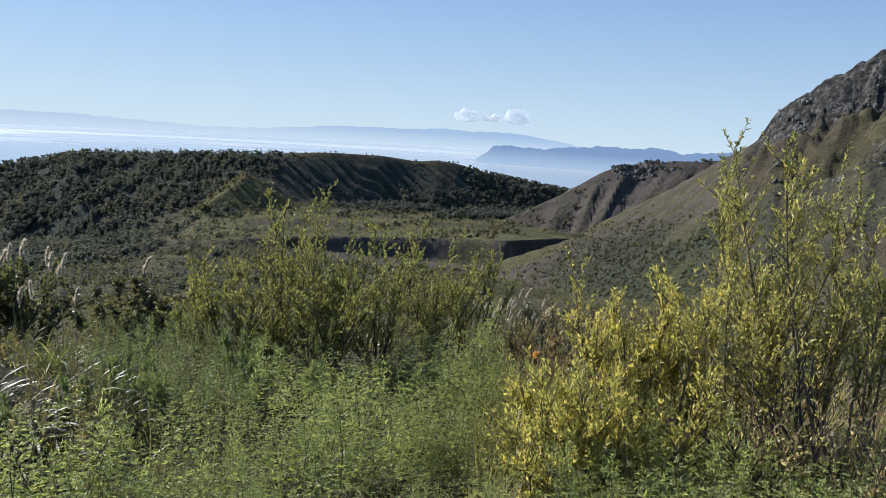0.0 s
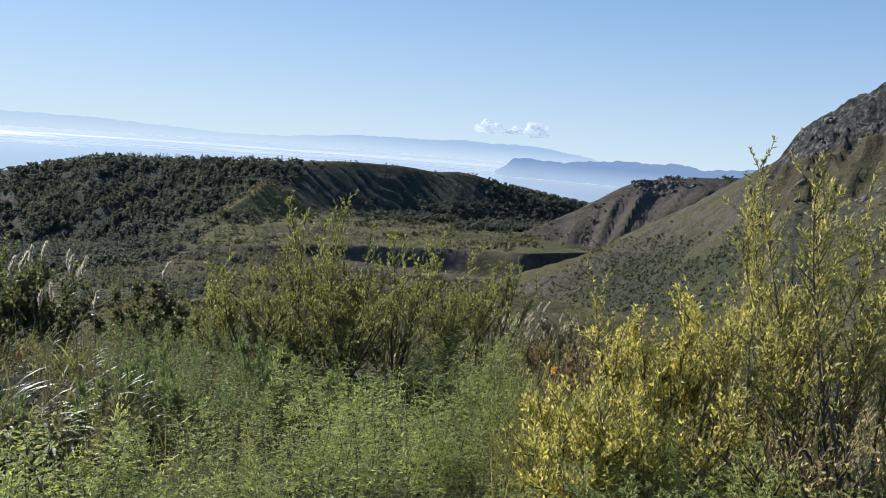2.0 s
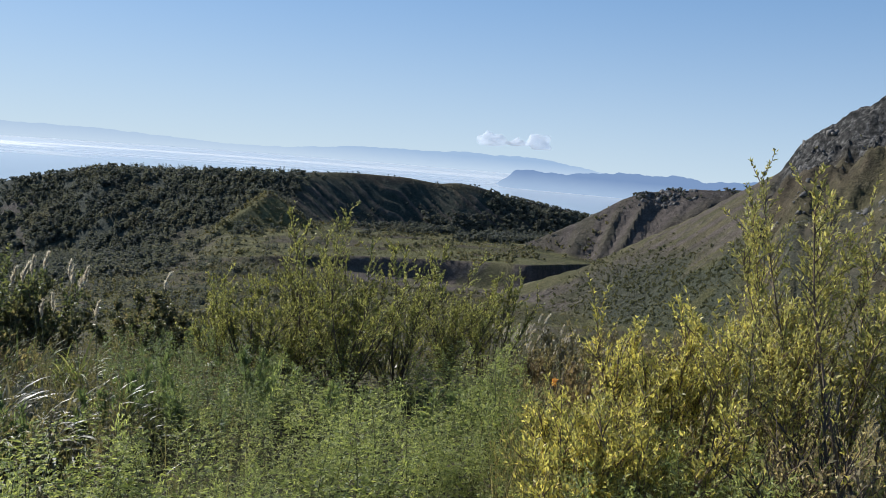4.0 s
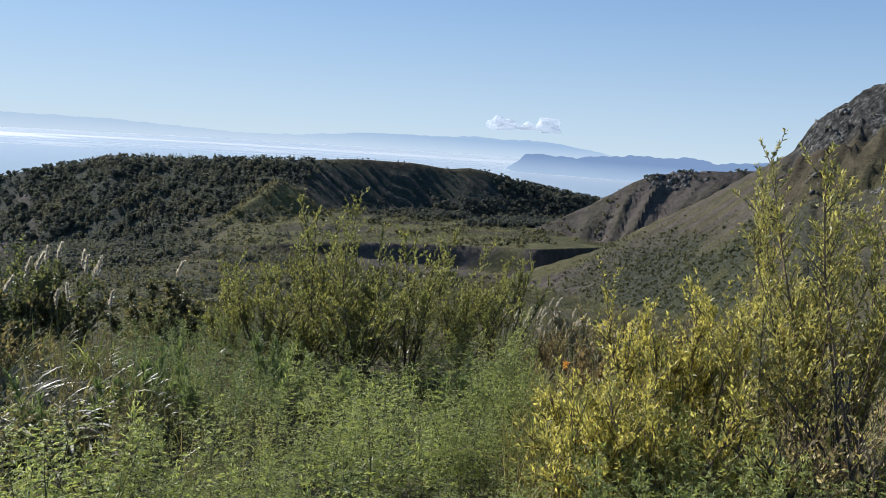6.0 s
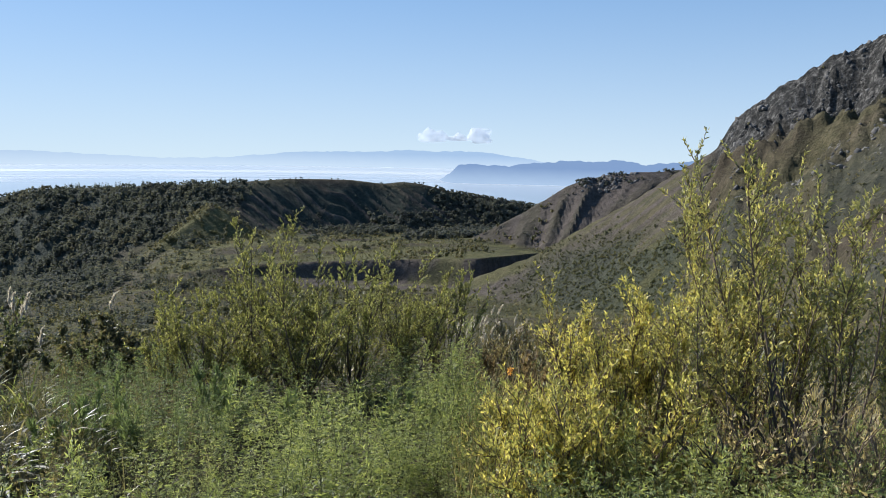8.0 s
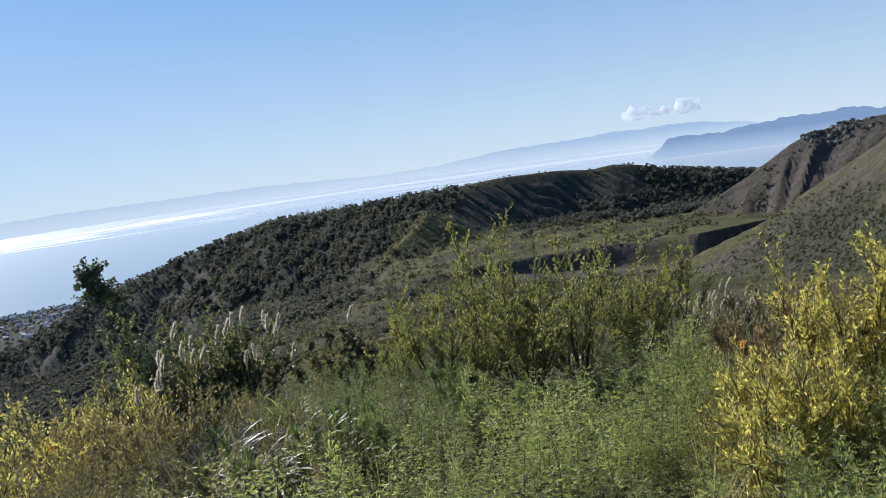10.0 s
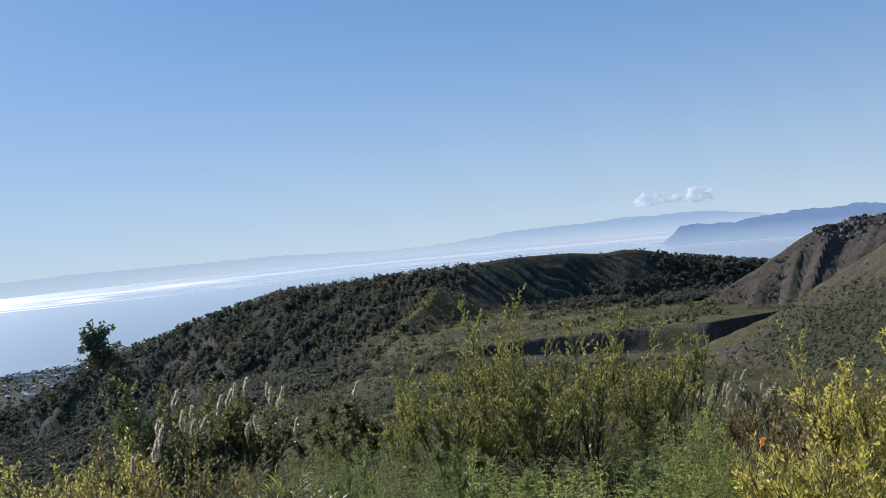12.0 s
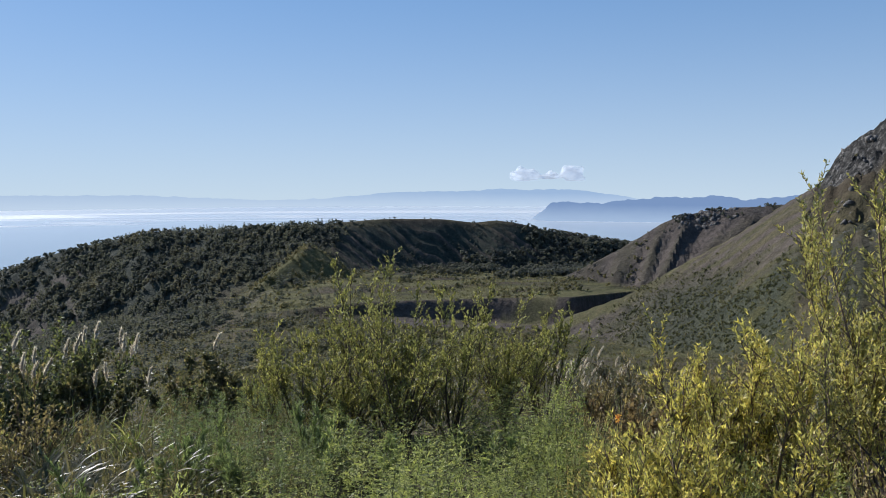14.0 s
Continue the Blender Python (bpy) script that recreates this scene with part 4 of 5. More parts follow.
# ---- coastal town ----
def build_town():
    g = np.random.default_rng(12)

    def house_mesh(w, d, h):
        bm = bmesh.new()
        bmesh.ops.create_cube(bm, size=1)
        bmesh.ops.scale(bm, vec=(w, d, h), verts=bm.verts)
        bmesh.ops.translate(bm, vec=(0, 0, h / 2), verts=bm.verts)
        a = bpy.data.meshes.new("wall")
        bm.to_mesh(a)
        bm.free()
        a.materials.append(PLASTER)
        e, rh = 0.5, 0.35 * d
        V = [(-w / 2 - e, -d / 2 - e, h), (w / 2 + e, -d / 2 - e, h), (w / 2 + e, d / 2 + e, h), (-w / 2 - e, d / 2 + e, h), (-w / 2 - e, 0, h + rh), (w / 2 + e, 0, h + rh)]
        b = bpy.data.meshes.new("roof")
        b.from_pydata(V, [], [(0, 1, 5, 4), (2, 3, 4, 5), (0, 4, 3), (1, 2, 5), (0, 3, 2, 1)])
        b.materials.append(ROOF)
        return a, b

    kinds = [house_mesh(4.2, 3.6, 2.5), house_mesh(5, 4.2, 2.7), house_mesh(6.5, 4.8, 3), house_mesh(10, 6, 3.6)]
    for k in range(240):
        az = g.uniform(-43, -32.5)
        r = 1555 - 330 * g.random() ** 1.6
        x, y = math.sin(radians(az)) * r, math.cos(radians(az)) * r
        w, rf = kinds[int(g.choice(4, p=[0.45, 0.3, 0.17, 0.08]))]
        t = thing("house", (x, y, float(ground_z(x, y)[0])), "small pale house with a dull metal roof by the shore", "house", "houses of the coastal town")
        t.rotation_euler.z = radians(20) + (math.pi / 2 if g.random() < 0.4 else 0) + g.normal() * 0.1
        for nm, me in (("wall", w), ("roof", rf)):
            o = new(nm, me)
            o.parent = t
    crowns = [crown_shell(g, 4, 7) for _ in range(5)]
    x, y, r = sample(g, 3000, -46, -28, 860, 1570, lambda az, r, x, y, z, i, c: 0.45 + 0.5 * (r < 1180))
    scatter("lowland_woodland", crowns, x, y, 2.4 + 3 * g.random(len(x)), FOREST, "dark trees on the lowland round the town", "woodland", g)


build_town()


# ---- plants in front: shrubs with real stems ----
def sway(g, p0, d0, length, n, wander, lift):
    """A growing line: n points from p0 along d0, wandering and bending upwards."""
    P, d = [np.array(p0, float)], unit(np.array(d0, float))
    for _ in range(n - 1):
        d = unit(d + g.normal(0, wander, 3) + np.array([0, 0, lift]))
        P.append(P[-1] + d * length / (n - 1))
    return np.array(P)


def shrub(name, at, g, stems, tall, lean, leaf, leaf_mat, label, category, group="", twigs=12, per_twig=9, bark=BARK, thick=0.011, foot=0.12, twig_len=0.33, bare=0.22, lift=0.06, up=0.5, toward=None, tip=0.45, wander=0.09, lean_min=0.25):
    """A many-stemmed shrub. leaf: (length, width)."""
    t = thing(name, at, label, category, group)
    for k in range(stems):
        a = g.random() * 2 * np.pi if toward is None else toward + g.normal() * 0.9
        ln = lean * (lean_min + (1 - lean_min) * g.random())
        o = np.array([math.cos(a), math.sin(a), 0])
        h = tall * (0.48 + 0.52 * g.random() ** 1.5) / max(math.cos(ln * 0.75), 0.4)
        P = sway(g, o * foot * g.random(), o * math.sin(ln) + np.array([0, 0, math.cos(ln)]), h, 10, wander, lift)
        wood, spray, foliage = Soup(), Soup(), Soup()
        r0 = thick * (0.6 + 0.6 * g.random())
        wood.tube(P, np.linspace(r0, 0.0016, 10), 4)
        LP, LD = [], []
        s = np.linspace(0, 1, 10)
        for _ in range(twigs):
            u = bare + (1 - bare) * g.random() ** 0.8
            p = np.array([np.interp(u, s, P[:, c]) for c in range(3)])
            i = min(int(u * 9), 8)
            tan = unit(P[i + 1] - P[i])
            d = unit(tan * 0.8 + unit(g.normal(size=3)) * 0.75 + np.array([0, 0, 0.35]))
            Q = sway(g, p, d, twig_len * (0.4 + 0.8 * g.random()) * (1.15 - 0.6 * u), 6, 0.12, lift * 1.4)
            spray.tube(Q[[0, 2, 3, 5]], np.linspace(r0 * 0.35, 0.0010, 4), 3)
            v = g.random(per_twig) ** 0.75
            q = np.stack([np.interp(v, np.linspace(0, 1, 6), Q[:, c]) for c in range(3)], -1)
            LP.append(q)
            LD.append(unit(Q[-1] - Q[0]) * 0.8 + unit(g.normal(size=(per_twig, 3))) * 0.9 + np.array([0, 0, up * 0.8]))
        m = per_twig * 2
        v = 1 - tip * g.random(m) ** 1.2
        LP.append(np.stack([np.interp(v, s, P[:, c]) for c in range(3)], -1))
        LD.append(unit(P[-1] - P[-3]) * 0.9 + unit(g.normal(size=(m, 3))) * 0.7 + np.array([0, 0, up]))
        LP, LD = np.concatenate(LP), np.concatenate(LD)
        foliage.leaves(LP, LD, leaf[0] * (0.6 + 0.6 * g.random(len(LP))), leaf[1] * (0.7 + 0.5 * g.random(len(LP))), 0.2, 0.18, g)
        st = part_np("stem", *wood.arrays(), bark, t, smooth=True)
        part_np("twig_spray", *spray.arrays(), bark, st, smooth=True)["kind"] = "stuff"
        part_np("leaves", *foliage.arrays(), leaf_mat, st)["kind"] = "stuff"
    return t


def build_willows():
    g = np.random.default_rng(31)
    L = "bushy willow with slender yellow-green leaves amid mugwort"
    grp = "willow shrubs on the near slope"
    for az, d, n, h, lean, tw in ((-3.4, 7.4, 22, 1.54, 1.05, 26), (0.2, 7.5, 17, 1.38, 0.95, 26), (4.2, 7.7, 14, 1.22, 0.85, 25), (-6.6, 7.8, 8, 1.72, 0.42, 26), (-4.6, 7.7, 7, 1.82, 0.30, 26), (-10.2, 7.6, 10, 1.15, 0.7, 25), (-12.6, 8.0, 7, 0.95, 0.6, 24), (6.6, 8.0, 8, 1.08, 0.7, 24), (-7.6, 7.3, 7, 0.85, 0.9, 20)):
        shrub("willow_shrub", place(az, d), g, n, h, lean, (0.032, 0.0112), WILLOW, L, "shrub", grp, tw + 2, 20, bark=BARK, thick=0.0105, twig_len=0.30, bare=0.07, lift=0.03, wander=0.06, lean_min=0.08)
    L = "tall willow shrub turning yellow, its stems brown and thin"
    grp = "yellowing willows by the path"
    for az, d, n, h, lean, tw, leaf_mat in ((29.0, 5.0, 6, 1.95, 0.30, 28, OLIVE), (25.8, 5.0, 5, 2.2, 0.14, 30, OLIVE), (29.5, 4.8, 8, 1.90, 0.42, 26, OLIVE), (33.0, 4.7, 8, 1.98, 0.45, 26, OLIVE), (22.2, 4.7, 11, 1.22, 0.62, 25, YELLOW), (18.6, 4.7, 8, 1.16, 0.55, 25, YELLOW), (25.5, 4.6, 7, 1.45, 0.5, 25, OLIVE), (37.5, 4.7, 7, 1.9, 0.4, 26, OLIVE), (27.5, 5.5, 5, 1.70, 0.4, 24, YELLOW)):
        shrub("yellow_willow", place(az, d), g, n, h, lean, (0.034, 0.0105), leaf_mat, L, "shrub", grp, tw, 25, bark=TWIG, thick=0.012, twig_len=0.38, bare=0.28, wander=0.07, lean_min=0.12)
    for az, d, n, h in ((12.7, 4.5, 13, 0.68), (14.0, 4.1, 15, 0.78), (16.8, 4.0, 14, 0.80), (12.8, 3.8, 11, 0.62), (19.5, 4.0, 12, 0.8)):
        shrub("yellow_willow_low", place(az, d), g, n, h, 0.6, (0.036, 0.0112), YELLOW, "low willow sprouts with bright yellow leaves", "shrub", "low yellow sprouts", 18, 14, bark=TWIG, twig_len=0.25, bare=0.1)
    for az, d, n, h in ((-39.5, 5.6, 10, 1.05), (-43, 5.2, 9, 1.1), (-37.3, 6.2, 6, 0.75)):
        shrub("yellow_willow_low", place(az, d), g, n, h, 0.5, (0.040, 0.0125), YELLOW, "willow sprouts turning yellow beside the grass", "shrub", "low yellow sprouts", 12, 11, bark=TWIG, twig_len=0.28, bare=0.1)
    # brown twiggy skirts under the tall willows
    for az, d in ((26.5, 4.1), (30, 4.0), (33.5, 3.9), (37, 4.0)):
        shrub("russet_shrub", place(az, d), g, 9, 0.85, 0.8, (0.036, 0.013), DRYLEAF, "half-bare brown shrub with thin arching twigs", "shrub", "russet shrubs", 11, 5, bark=TWIG, thick=0.008, lift=0.0)
    for az, d in ((9.5, 7.2), (12.5, 7.6), (15.5, 7.4), (18.5, 7.9), (21, 7.2), (-33, 6.6), (-30.5, 6.0), (-27.5, 6.8), (-35.5, 6.9), (-32.2, 7.6), (-34.2, 7.8), (-36.4, 8.0), (-38.5, 7.6), (-30.4, 7.4), (-40.6, 7.2)):
        shrub("russet_shrub", place(az, d), g, 9, 0.62 if az > 0 else 0.85, 0.7, (0.04, 0.016), OLIVE if az < 0 and d > 7 else RUSSET, "low shrub with russet and olive autumn leaves", "shrub", "russet shrubs", 10, 9, bark=TWIG, thick=0.008)
    shrub("dark_bush", place(-16.4, 9.2), g, 30, 0.86, 0.80, (0.040, 0.024), DARKLEAF, "compact dark-leaved bush standing in the scrub", "bush", "", 22, 20, twig_len=0.26, up=0.1, foot=0.2, bare=0.25, lift=0.0)
    for az, d, h in ((-28.9, 8.9, 1.85), (-26.8, 9.2, 1.35), (-24.6, 9.0, 1.12), (-31.0, 9.0, 0.95), (-27.6, 8.4, 1.0)):
        shrub("leafy_bush", place(az, d), g, 12, h, 0.65, (0.046, 0.028), TREELEAF, "leafy dark olive bush below the crooked tree", "bush", "", 13, 12, twig_len=0.36, up=0.2)
    for az, d, h in ((-26.0, 8.8, 1.0), (-23.4, 9.2, 1.0)):
        shrub("dark_bush", place(az, d), g, 12, h, 0.6, (0.06, 0.032), DARKLEAF, "dark-leaved bush behind the silver plumes", "bush", "", 13, 11, twig_len=0.3)


def build_small_tree():
    g = np.random.default_rng(8)
    at = place(-28.1, 9.6)
    t = thing("small_tree", at, "small crooked tree with sparse dark green leaves", "tree")
    trunk, twigs, crown = Soup(), Soup(), Soup()
    P = sway(g, (0.15, 0, 0), (-0.26, 0.05, 1), 2.34, 14, 0.10, 0.02)
    P[:, 0] += np.linspace(0, -0.05, 14)
    trunk.tube(P, np.linspace(0.035, 0.006, 14), 7)
    LP, LD = [], []
    for k in range(17):
        u = 0.30 + 0.70 * k / 16
        p = np.array([np.interp(u, np.linspace(0, 1, 14), P[:, c]) for c in range(3)])
        wide = 0.45 if u < 0.5 else (0.10 if u < 0.70 else 0.20)
        a = k * 2.4
        d = np.array([math.cos(a) + 0.35, math.sin(a), 0.35])
        Q = sway(g, p, d, wide * (0.6 + 0.5 * g.random()), 8, 0.16, 0.03)
        twigs.tube(Q, np.linspace(0.012, 0.003, 8), 5)
        for _ in range(9 if u < 0.5 else (2 if u < 0.70 else 15)):
            v = 0.25 + 0.75 * g.random()
            q = np.array([np.interp(v, np.linspace(0, 1, 8), Q[:, c]) for c in range(3)])
            R = sway(g, q, unit(g.normal(size=3)) + np.array([0, 0, 0.3]), 0.09 + 0.13 * g.random(), 5, 0.2, 0.03)
            twigs.tube(R, np.linspace(0.004, 0.0015, 5), 3)
            n = 24
            LP.append(R[g.integers(1, 5, n)] + g.normal(0, 0.012, (n, 3)))
            LD.append(unit(g.normal(size=(n, 3))) + np.array([0, 0, 0.2]))
    LP, LD = np.concatenate(LP), np.concatenate(LD)
    crown.leaves(LP, LD, 0.042 * (0.7 + 0.6 * g.random(len(LP))), 0.028, 0.15, 0.15, g)
    tr = part_np("trunk", *trunk.arrays(), BARK, t, smooth=True)
    part_np("branch_work", *twigs.arrays(), BARK, tr, smooth=True)
    part_np("crown", *crown.arrays(), HEADLEAF, t)


# ---- silver grass ----
def silver_grass(at, g, plumes, tall, blades, group, label, plume_len=0.22, spread=0.25):
    t = thing("silver_grass", at, label, "tall grass", group)
    b = Soup()
    n = blades
    a, ln = g.random(n) * 2 * np.pi, 0.25 + 0.6 * g.random(n)
    L = tall * (0.3 + 0.45 * g.random(n))
    u = np.linspace(0, 1, 8)[None]
    out = (np.sin(ln)[:, None] * u + 0.5 * ln[:, None] * u ** 2.6) * L[:, None]
    up = (np.cos(ln)[:, None] * u - 0.85 * ln[:, None] * u ** 3) * L[:, None]
    foot = g.normal(0, spread * 0.6, (n, 2))
    P = np.stack([foot[:, :1] + np.cos(a)[:, None] * out, foot[:, 1:] + np.sin(a)[:, None] * out, up], -1)
    W = (0.013 if plumes else 0.022) * (1 - u ** 2 * 0.92) * (0.7 + 0.6 * g.random((n, 1)))
    b.strips(P, W, np.stack([-np.sin(a), np.cos(a), 0.3 * np.ones(n)], -1))
    part_np("leaves", *b.arrays(), GRASS if plumes else PALEBLADE, t, "arching green and straw blades")
    for k in range(plumes):
        f = np.array([*g.normal(0, spread, 2), 0])
        d = np.array([g.normal() * 0.16, g.normal() * 0.16, 1])
        h = tall * (0.62 + 0.5 * g.random())
        Q = sway(g, f, d, h, 8, 0.02, 0.0)
        s = Soup()
        s.tube(Q, np.linspace(0.0035, 0.0018, 8), 4)
        stalk = part_np("stalk", *s.arrays(), STEM, t, smooth=True)
        pl = Soup()
        m = 250
        v = g.random(m)
        tip = unit(Q[-1] - Q[-2]) + np.array([0.09, 0.03, 0])
        base = Q[-1] + unit(tip) * (v * plume_len * 0.75)[:, None]
        base[:, 0] += 0.10 * plume_len * v ** 2
        wd = np.stack([g.normal(0, 0.21, m), g.normal(0, 0.21, m), np.ones(m)], -1) + tip * 0.4
        pl.leaves(base, wd, plume_len * (0.20 + 0.18 * g.random(m)) * (1.15 - 0.5 * v), 0.0070, 0.1, 0.25, g)
        part_np("plume", *pl.arrays(), PLUME, stalk, "feathery silver-white plume")
    return t


def build_silver_grass():
    g = np.random.default_rng(44)
    grp = "silver grass clumps"
    L = "silver grass with feathery pale plumes on thin stalks"
    for az, d, n, h, sp in ((-26.8, 7.2, 5, 1.02, 0.20), (-25.0, 7.6, 7, 1.02, 0.28), (-22.6, 7.5, 6, 0.90, 0.28), (-21.0, 7.3, 3, 0.92, 0.08), (-29.4, 7.0, 3, 0.88, 0.2)):
        silver_grass(place(az, d), g, n, h, 60, grp, L, 0.195, sp)
    for az, d, n, h in ((8.9, 9.3, 15, 0.58), (10.3, 9.5, 18, 0.56), (11.8, 9.7, 14, 0.50), (13.2, 10.0, 8, 0.46)):
        silver_grass(place(az, d), g, n, h, 40, grp, "low silver grass with a dense tuft of pale plumes", 0.155, 0.28)
    for az, d, h in ((-30, 5.6, 0.92), (-27, 5.3, 0.95), (-24.5, 5.2, 0.95), (-22.3, 5.5, 0.9), (-20.0, 5.7, 0.85), (-32.5, 5.0, 0.8), (-25.6, 5.5, 1.08), (-29, 5.2, 1.0), (-23.2, 5.3, 1.02), (-26.6, 5.9, 1.0), (-18.2, 5.6, 0.75)):
        silver_grass(place(az, d), g, 0, h, 95, "grass tussocks", "tussock of long arching pale grass blades", 0.2, 0.2)


# ---- mugwort: one mass of leafy stems ----
def mugwort_plant(g, leaves, spike, fine=1.0):
    """A plant of unit height: a stem, divided leaves, and a loose flowering top."""
    wood, leafs = Soup(), Soup()
    P = sway(g, (0, 0, 0), (g.normal() * 0.30, g.normal() * 0.30, 1), 1.0, 6, 0.10, 0.03)
    wood.tube(P, np.linspace(0.006, 0.002, 6), 3)
    u = 0.12 + 0.88 * g.random(leaves) ** 0.75
    q = np.stack([np.interp(u, np.linspace(0, 1, 6), P[:, c]) for c in range(3)], -1)
    a = g.random(leaves) * 2 * np.pi
    size = (0.135 * fine * (1.15 - 0.75 * u)) * (0.7 + 0.6 * g.random(leaves))
    out = np.stack([np.cos(a), np.sin(a), -0.25 + 0.9 * g.random(leaves)], -1)
    out = unit(out)
    q = q + np.stack([np.cos(a), np.sin(a), 0.4 + 0 * a], -1) * (g.random(leaves) ** 1.2 * 0.30 * (1.15 - u))[:, None]   # on short side shoots
    side = np.stack([-np.sin(a), np.cos(a), 0 * a], -1)
    for k, (f, sw) in enumerate(((0.3, 0.8), (0.35, -0.8), (0.55, 0.5), (0.6, -0.2))):
        leafs.leaves(q + out * (size * f)[:, None], out + side * sw + g.normal(0, 0.15, out.shape), size * (0.60 if k < 3 else 0.75), size * 0.185, 0.15, 0.12, g)
    if spike:
        n = 60
        v = g.random(n)
        b = P[-1] + np.array([0, 0, -0.22]) + np.stack([g.normal(0, 0.03, n), g.normal(0, 0.03, n), v * 0.34], -1)
        leafs.leaves(b, g.normal(0, 0.5, (n, 3)) + np.array([0, 0, 0.9]), 0.05, 0.012, 0.1, 0.1, g)
    return wood.arrays(), leafs.arrays()


def mass(name, plants, x, y, scale, leaf_mat, stem_mat, label, category, g):
    z = ground_z(x, y)
    ob = None
    for which, m_, nm in ((1, leaf_mat, name), (0, stem_mat, "stems")):
        s = Soup()
        pick = np.random.default_rng(len(x)).integers(0, len(plants), len(x))
        turn = np.random.default_rng(len(x) + 1).random(len(x)) * 2 * np.pi
        for i, pl in enumerate(plants):
            V, F = pl[which]
            m = np.nonzero(pick == i)[0]
            c, q = np.cos(turn[m])[:, None], np.sin(turn[m])[:, None]
            sc = scale[m][:, None]
            W = np.stack([(V[None, :, 0] * c - V[None, :, 1] * q) * sc + x[m][:, None], (V[None, :, 0] * q + V[None, :, 1] * c) * sc + y[m][:, None], V[None, :, 2] * sc + z[m][:, None]], -1)
            s.add(W.reshape(-1, 3), (F[None] + (np.arange(len(m)) * len(V))[:, None, None]).reshape(-1, 4))
        V, F = s.arrays()
        o = new(nm, mesh_np(nm, V, F, m_))
        if ob is None:
            ob = tagged(o, label, category, kind="stuff")
        else:
            o.parent = ob
    return ob


def build_herbs():
    g = np.random.default_rng(77)
    plants = [mugwort_plant(g, 74, k % 5 == 0, 0.66) for k in range(12)]
    coarse = [mugwort_plant(g, 29, k % 5 == 0, 0.84) for k in range(10)]

    def spots(n, az0, az1, r0, r1, keep=lambda x, y: 1.0):
        az, r = g.uniform(az0, az1, n), np.sqrt(g.uniform(r0 ** 2, r1 ** 2, n))
        x, y = np.sin(np.radians(az)) * r, np.cos(np.radians(az)) * r
        m = g.random(n) < keep(x, y)
        return x[m], y[m]
    x, y = spots(3300, -38, 24, 2.4, 6.8, lambda x, y: (1 - 0.9 * sstep(-15, -20, np.degrees(np.arctan2(x, y))) * sstep(3.2, 4.0, np.hypot(x, y))) * (0.35 + 0.65 * sstep(0.35, 0.5, fbm(x * 1.6 + 4, y * 1.6, 2))))
    sc = (1 - 0.35 * sstep(6, 11, np.degrees(np.arctan2(x, y)))) * (0.28 + 0.36 * g.random(len(x))) * (0.05 + 1.95 * fbm(x * 1.5, y * 1.5, 2)) * (1 - (0.45 - 0.3 * sstep(-7, -3, np.degrees(np.arctan2(x, y)))) * sstep(3.8, 6.6, np.hypot(x, y)))
    m = np.hypot(x, y) > 4.5
    mass("mugwort_bank", coarse, x[m], y[m], sc[m], MUGWORT, STEM, "green mugwort thinning out towards the willows", "herbs", g)
    x, y, sc = x[~m], y[~m], sc[~m]
    mass("mugwort_patch", plants, x, y, sc, MUGWORT, STEM, "waist-high green mugwort covering the near slope", "herbs", g)
    x, y = spots(560, 13, 42, 2.4, 4.3)
    mass("mugwort_fringe", coarse, x, y, 0.26 + 0.32 * g.random(len(x)), MUGWORT, STEM, "green mugwort at the foot of the yellow willows", "herbs", g)
    x, y = spots(700, -44, 18, 5.6, 10.0, lambda x, y: 0.3 + 0.7 * (fbm(x, y, 2) > 0.5))
    mass("rough_herbs", [mugwort_plant(g, 25, k % 2 == 0) for k in range(8)], x, y, 0.24 + 0.20 * g.random(len(x)), DIMHERB, STEM, "rough fading herbs between the shrubs", "herbs", g)

    x, y = spots(420, -19, -7, 5.2, 9.0)
    mass("verge_herbs", [mugwort_plant(g, 24, k % 3 == 0, 0.9) for k in range(6)], x, y, 0.22 + 0.26 * g.random(len(x)), HERB, STEM, "dark green herbs before the willows", "herbs", g)
    lean = [mugwort_plant(g, 20, True) for k in range(8)]
    x, y = spots(520, -44, -18, 3.8, 6.6, lambda x, y: 1 - 0.8 * sstep(-32, -29, np.degrees(np.arctan2(x, y))) * sstep(-19, -21, np.degrees(np.arctan2(x, y))))
    mass("fading_herbs", lean, x, y, 0.30 + 0.26 * g.random(len(x)), DIMHERB, TWIG, "olive-brown fading herbs gone to seed", "herbs", g)

    def blades(n, az0, az1, r0, r1, tall, width, material, name, label):
        x, y = spots(n, az0, az1, r0, r1)
        n = len(x)
        z = ground_z(x, y)
        a, ln, L = g.random(n) * 2 * np.pi, 0.1 + 0.5 * g.random(n), tall * (0.5 + 0.6 * g.random(n))
        u = np.linspace(0, 1, 5)[None]
        out = (np.sin(ln)[:, None] * u + 0.35 * ln[:, None] * u ** 2.5) * L[:, None]
        P = np.stack([x[:, None] + np.cos(a)[:, None] * out, y[:, None] + np.sin(a)[:, None] * out, z[:, None] + (np.cos(ln)[:, None] * u - 0.3 * ln[:, None] * u ** 3) * L[:, None]], -1)
        s = Soup()
        s.strips(P, width * (1 - 0.9 * u ** 2) * np.ones((n, 1)), np.stack([-np.sin(a), np.cos(a), 0 * a], -1))
        tagged(new(name, mesh_np(name, *s.arrays(), material)), label, "grass", kind="stuff")
    blades(3200, -46, -10, 3.0, 7.5, 0.34, 0.006, DIMGRASS, "meadow_grass", "green and straw grass on the near slope")
    blades(1300, -10, 24, 3.0, 7.5, 0.30, 0.005, GRASS, "thin_grass", "thin grass between the mugwort stems")
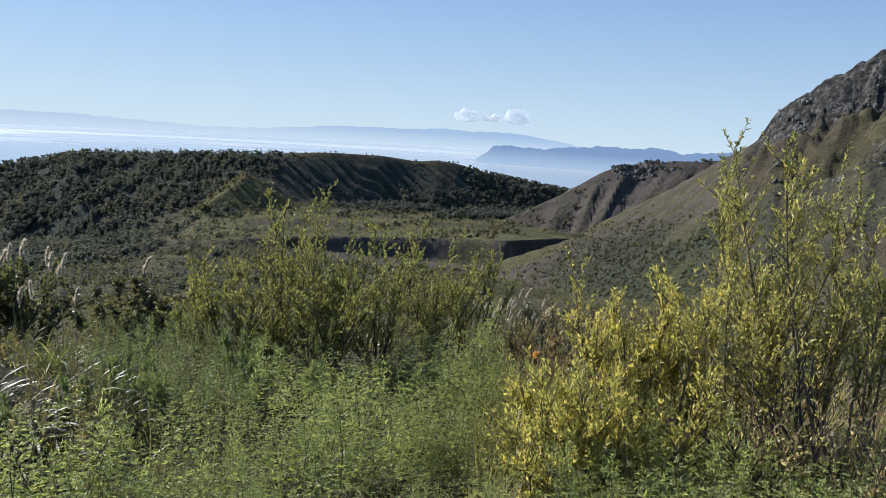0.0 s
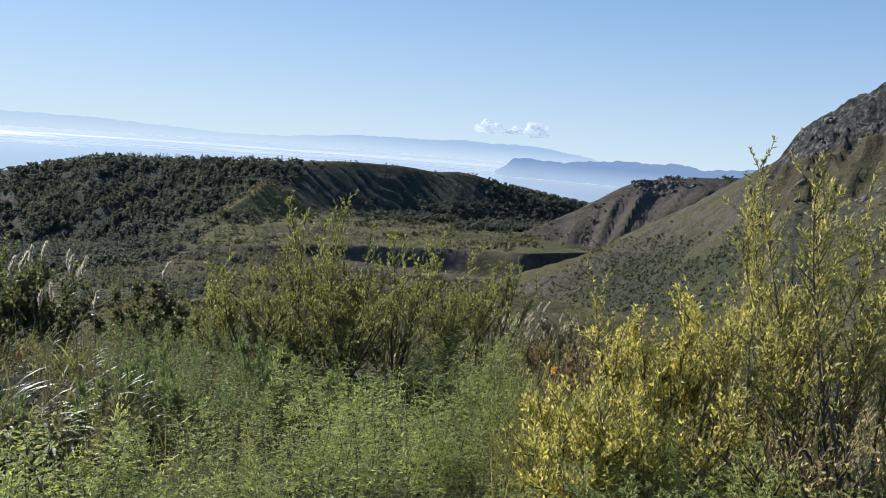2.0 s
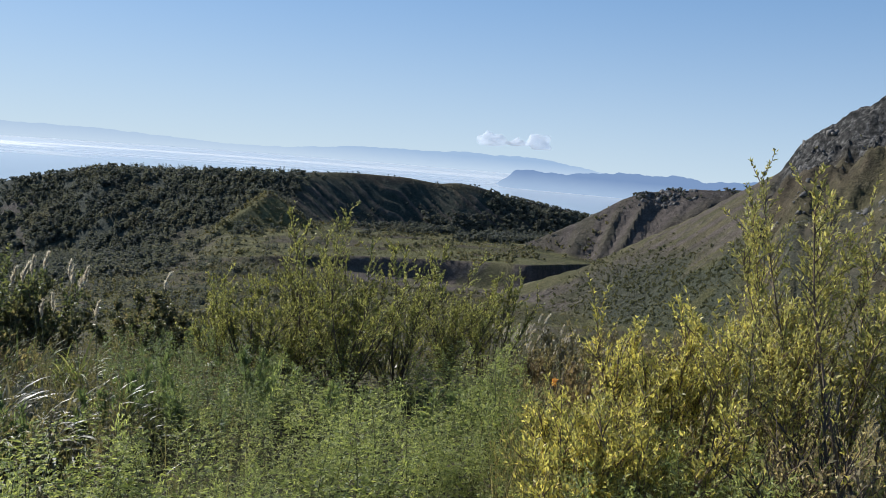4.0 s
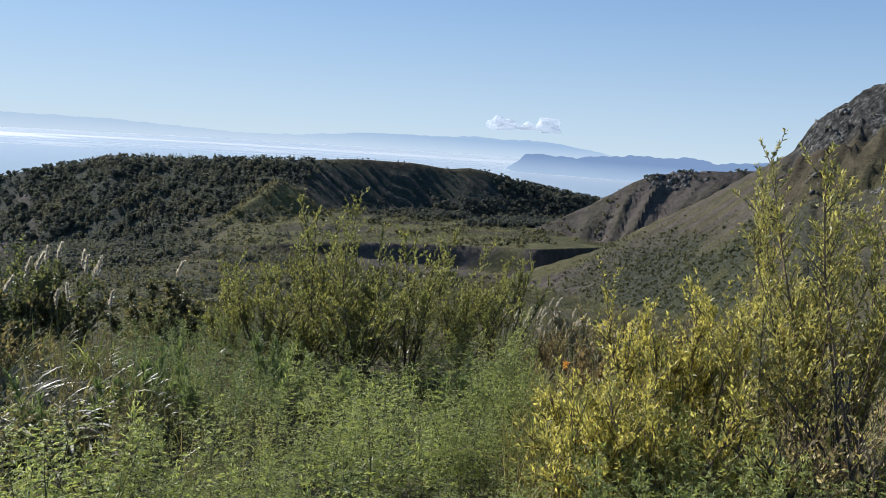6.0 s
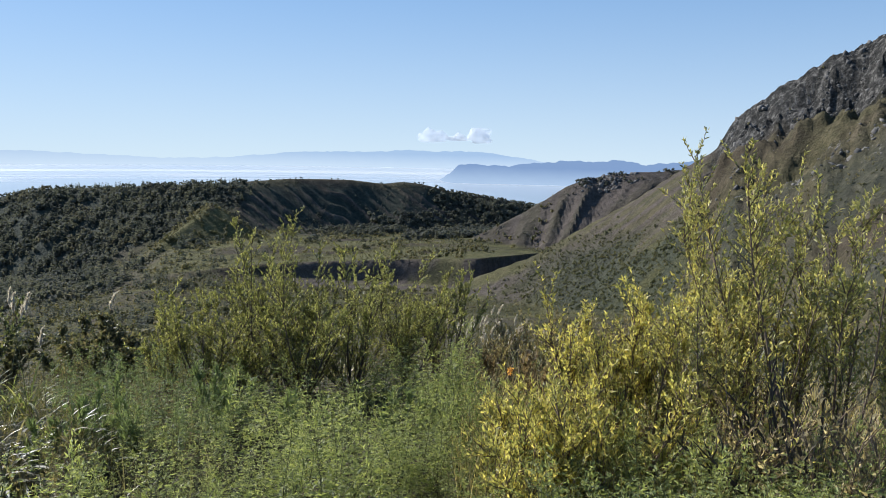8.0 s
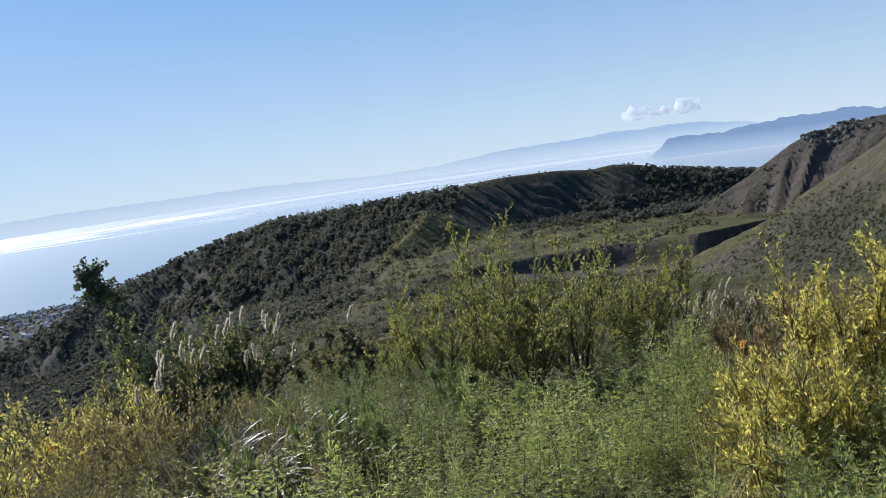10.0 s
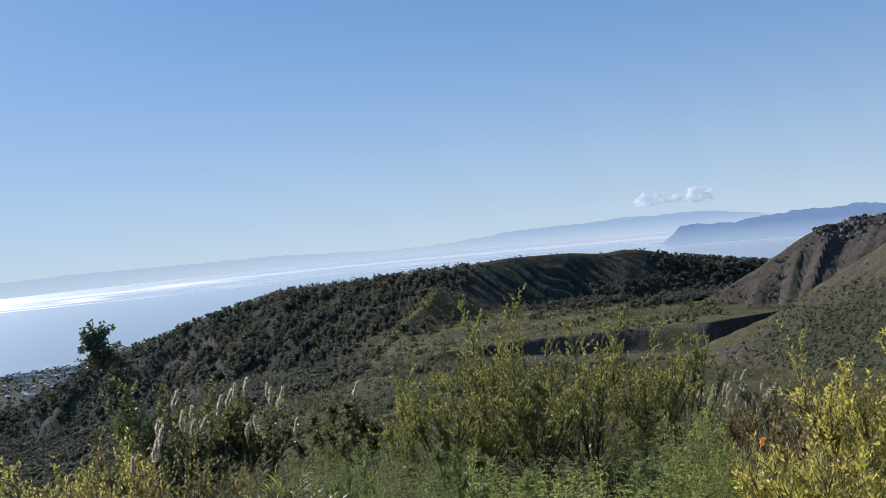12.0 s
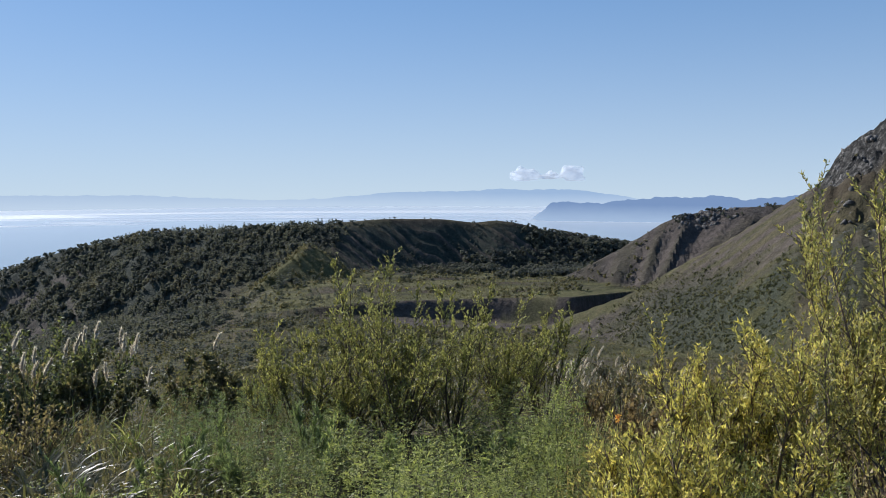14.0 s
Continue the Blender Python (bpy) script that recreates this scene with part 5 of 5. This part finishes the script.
    blades(5200, 8, 44, 2.6, 7.0, 0.46, 0.005, STRAW, "dry_grass", "dry straw-coloured grass under the shrubs")
    blades(8000, -44, 40, 7.5, 22, 0.4, 0.010, DIMGRASS, "slope_grass", "dry grass tufts on the slope")


def build_orange_leaves():
    g = np.random.default_rng(2)
    for az, d, h in ((10.3, 4.6, 0.80), (15.6, 6.6, 0.42), (-36.3, 6.4, 0.64), (-34.9, 6.5, 0.5)):
        at = place(az, d)
        shrub("orange_sprig", at, g, 1, h, 0.15, (0.026, 0.016), ORANGE, "thin sprig with bright orange autumn leaves", "sprig", "orange sprigs", 3, 4, bark=TWIG, thick=0.004, bare=0.95, twig_len=0.05, up=0.0, tip=0.04)


def build_extras():
    g = np.random.default_rng(91)
    for az, d, h in ((-17.5, 5.6, 0.55), (-16.2, 5.9, 0.6), (-14.6, 5.5, 0.5), (-9.4, 6.2, 0.62), (-8.2, 6.0, 0.55), (-20.8, 5.3, 0.5), (-4.0, 5.6, 0.45), (-24.5, 5.0, 0.5), (3.5, 5.4, 0.42)):
        shrub("tall_herb", place(az, d), g, 5, h, 0.22, (0.060, 0.009), HERB, "upright dark green herb rising above the mugwort", "herb", "tall herbs in the mugwort", 9, 14, bark=STEM, thick=0.004, twig_len=0.12, bare=0.1, up=0.8)
    for az, d, h in ((13.4, 6.3, 0.42), (15.0, 6.6, 0.45), (16.8, 6.4, 0.40), (11.8, 7.0, 0.40), (-31.5, 6.2, 0.5)):
        shrub("red_leaf_shrub", place(az, d), g, 7, h, 0.7, (0.05, 0.022), RED, "low shrub with dull red autumn leaves", "shrub", "red-leaved shrubs", 8, 7, bark=TWIG, thick=0.006, twig_len=0.2)
    for az, d, tw in ((35.0, 4.0, 2.4), (31.5, 4.1, 2.8)):
        shrub("bare_shrub", place(az, d), g, 4, 0.95, 1.0, (0.04, 0.013), YELLOW, "thick dark branches bearing only a few yellow leaves", "shrub", "", 9, 5, bark=DARKBARK, thick=0.020, lift=0.04, toward=tw)


build_willows()
build_extras()
build_small_tree()
build_silver_grass()
build_herbs()
build_orange_leaves()
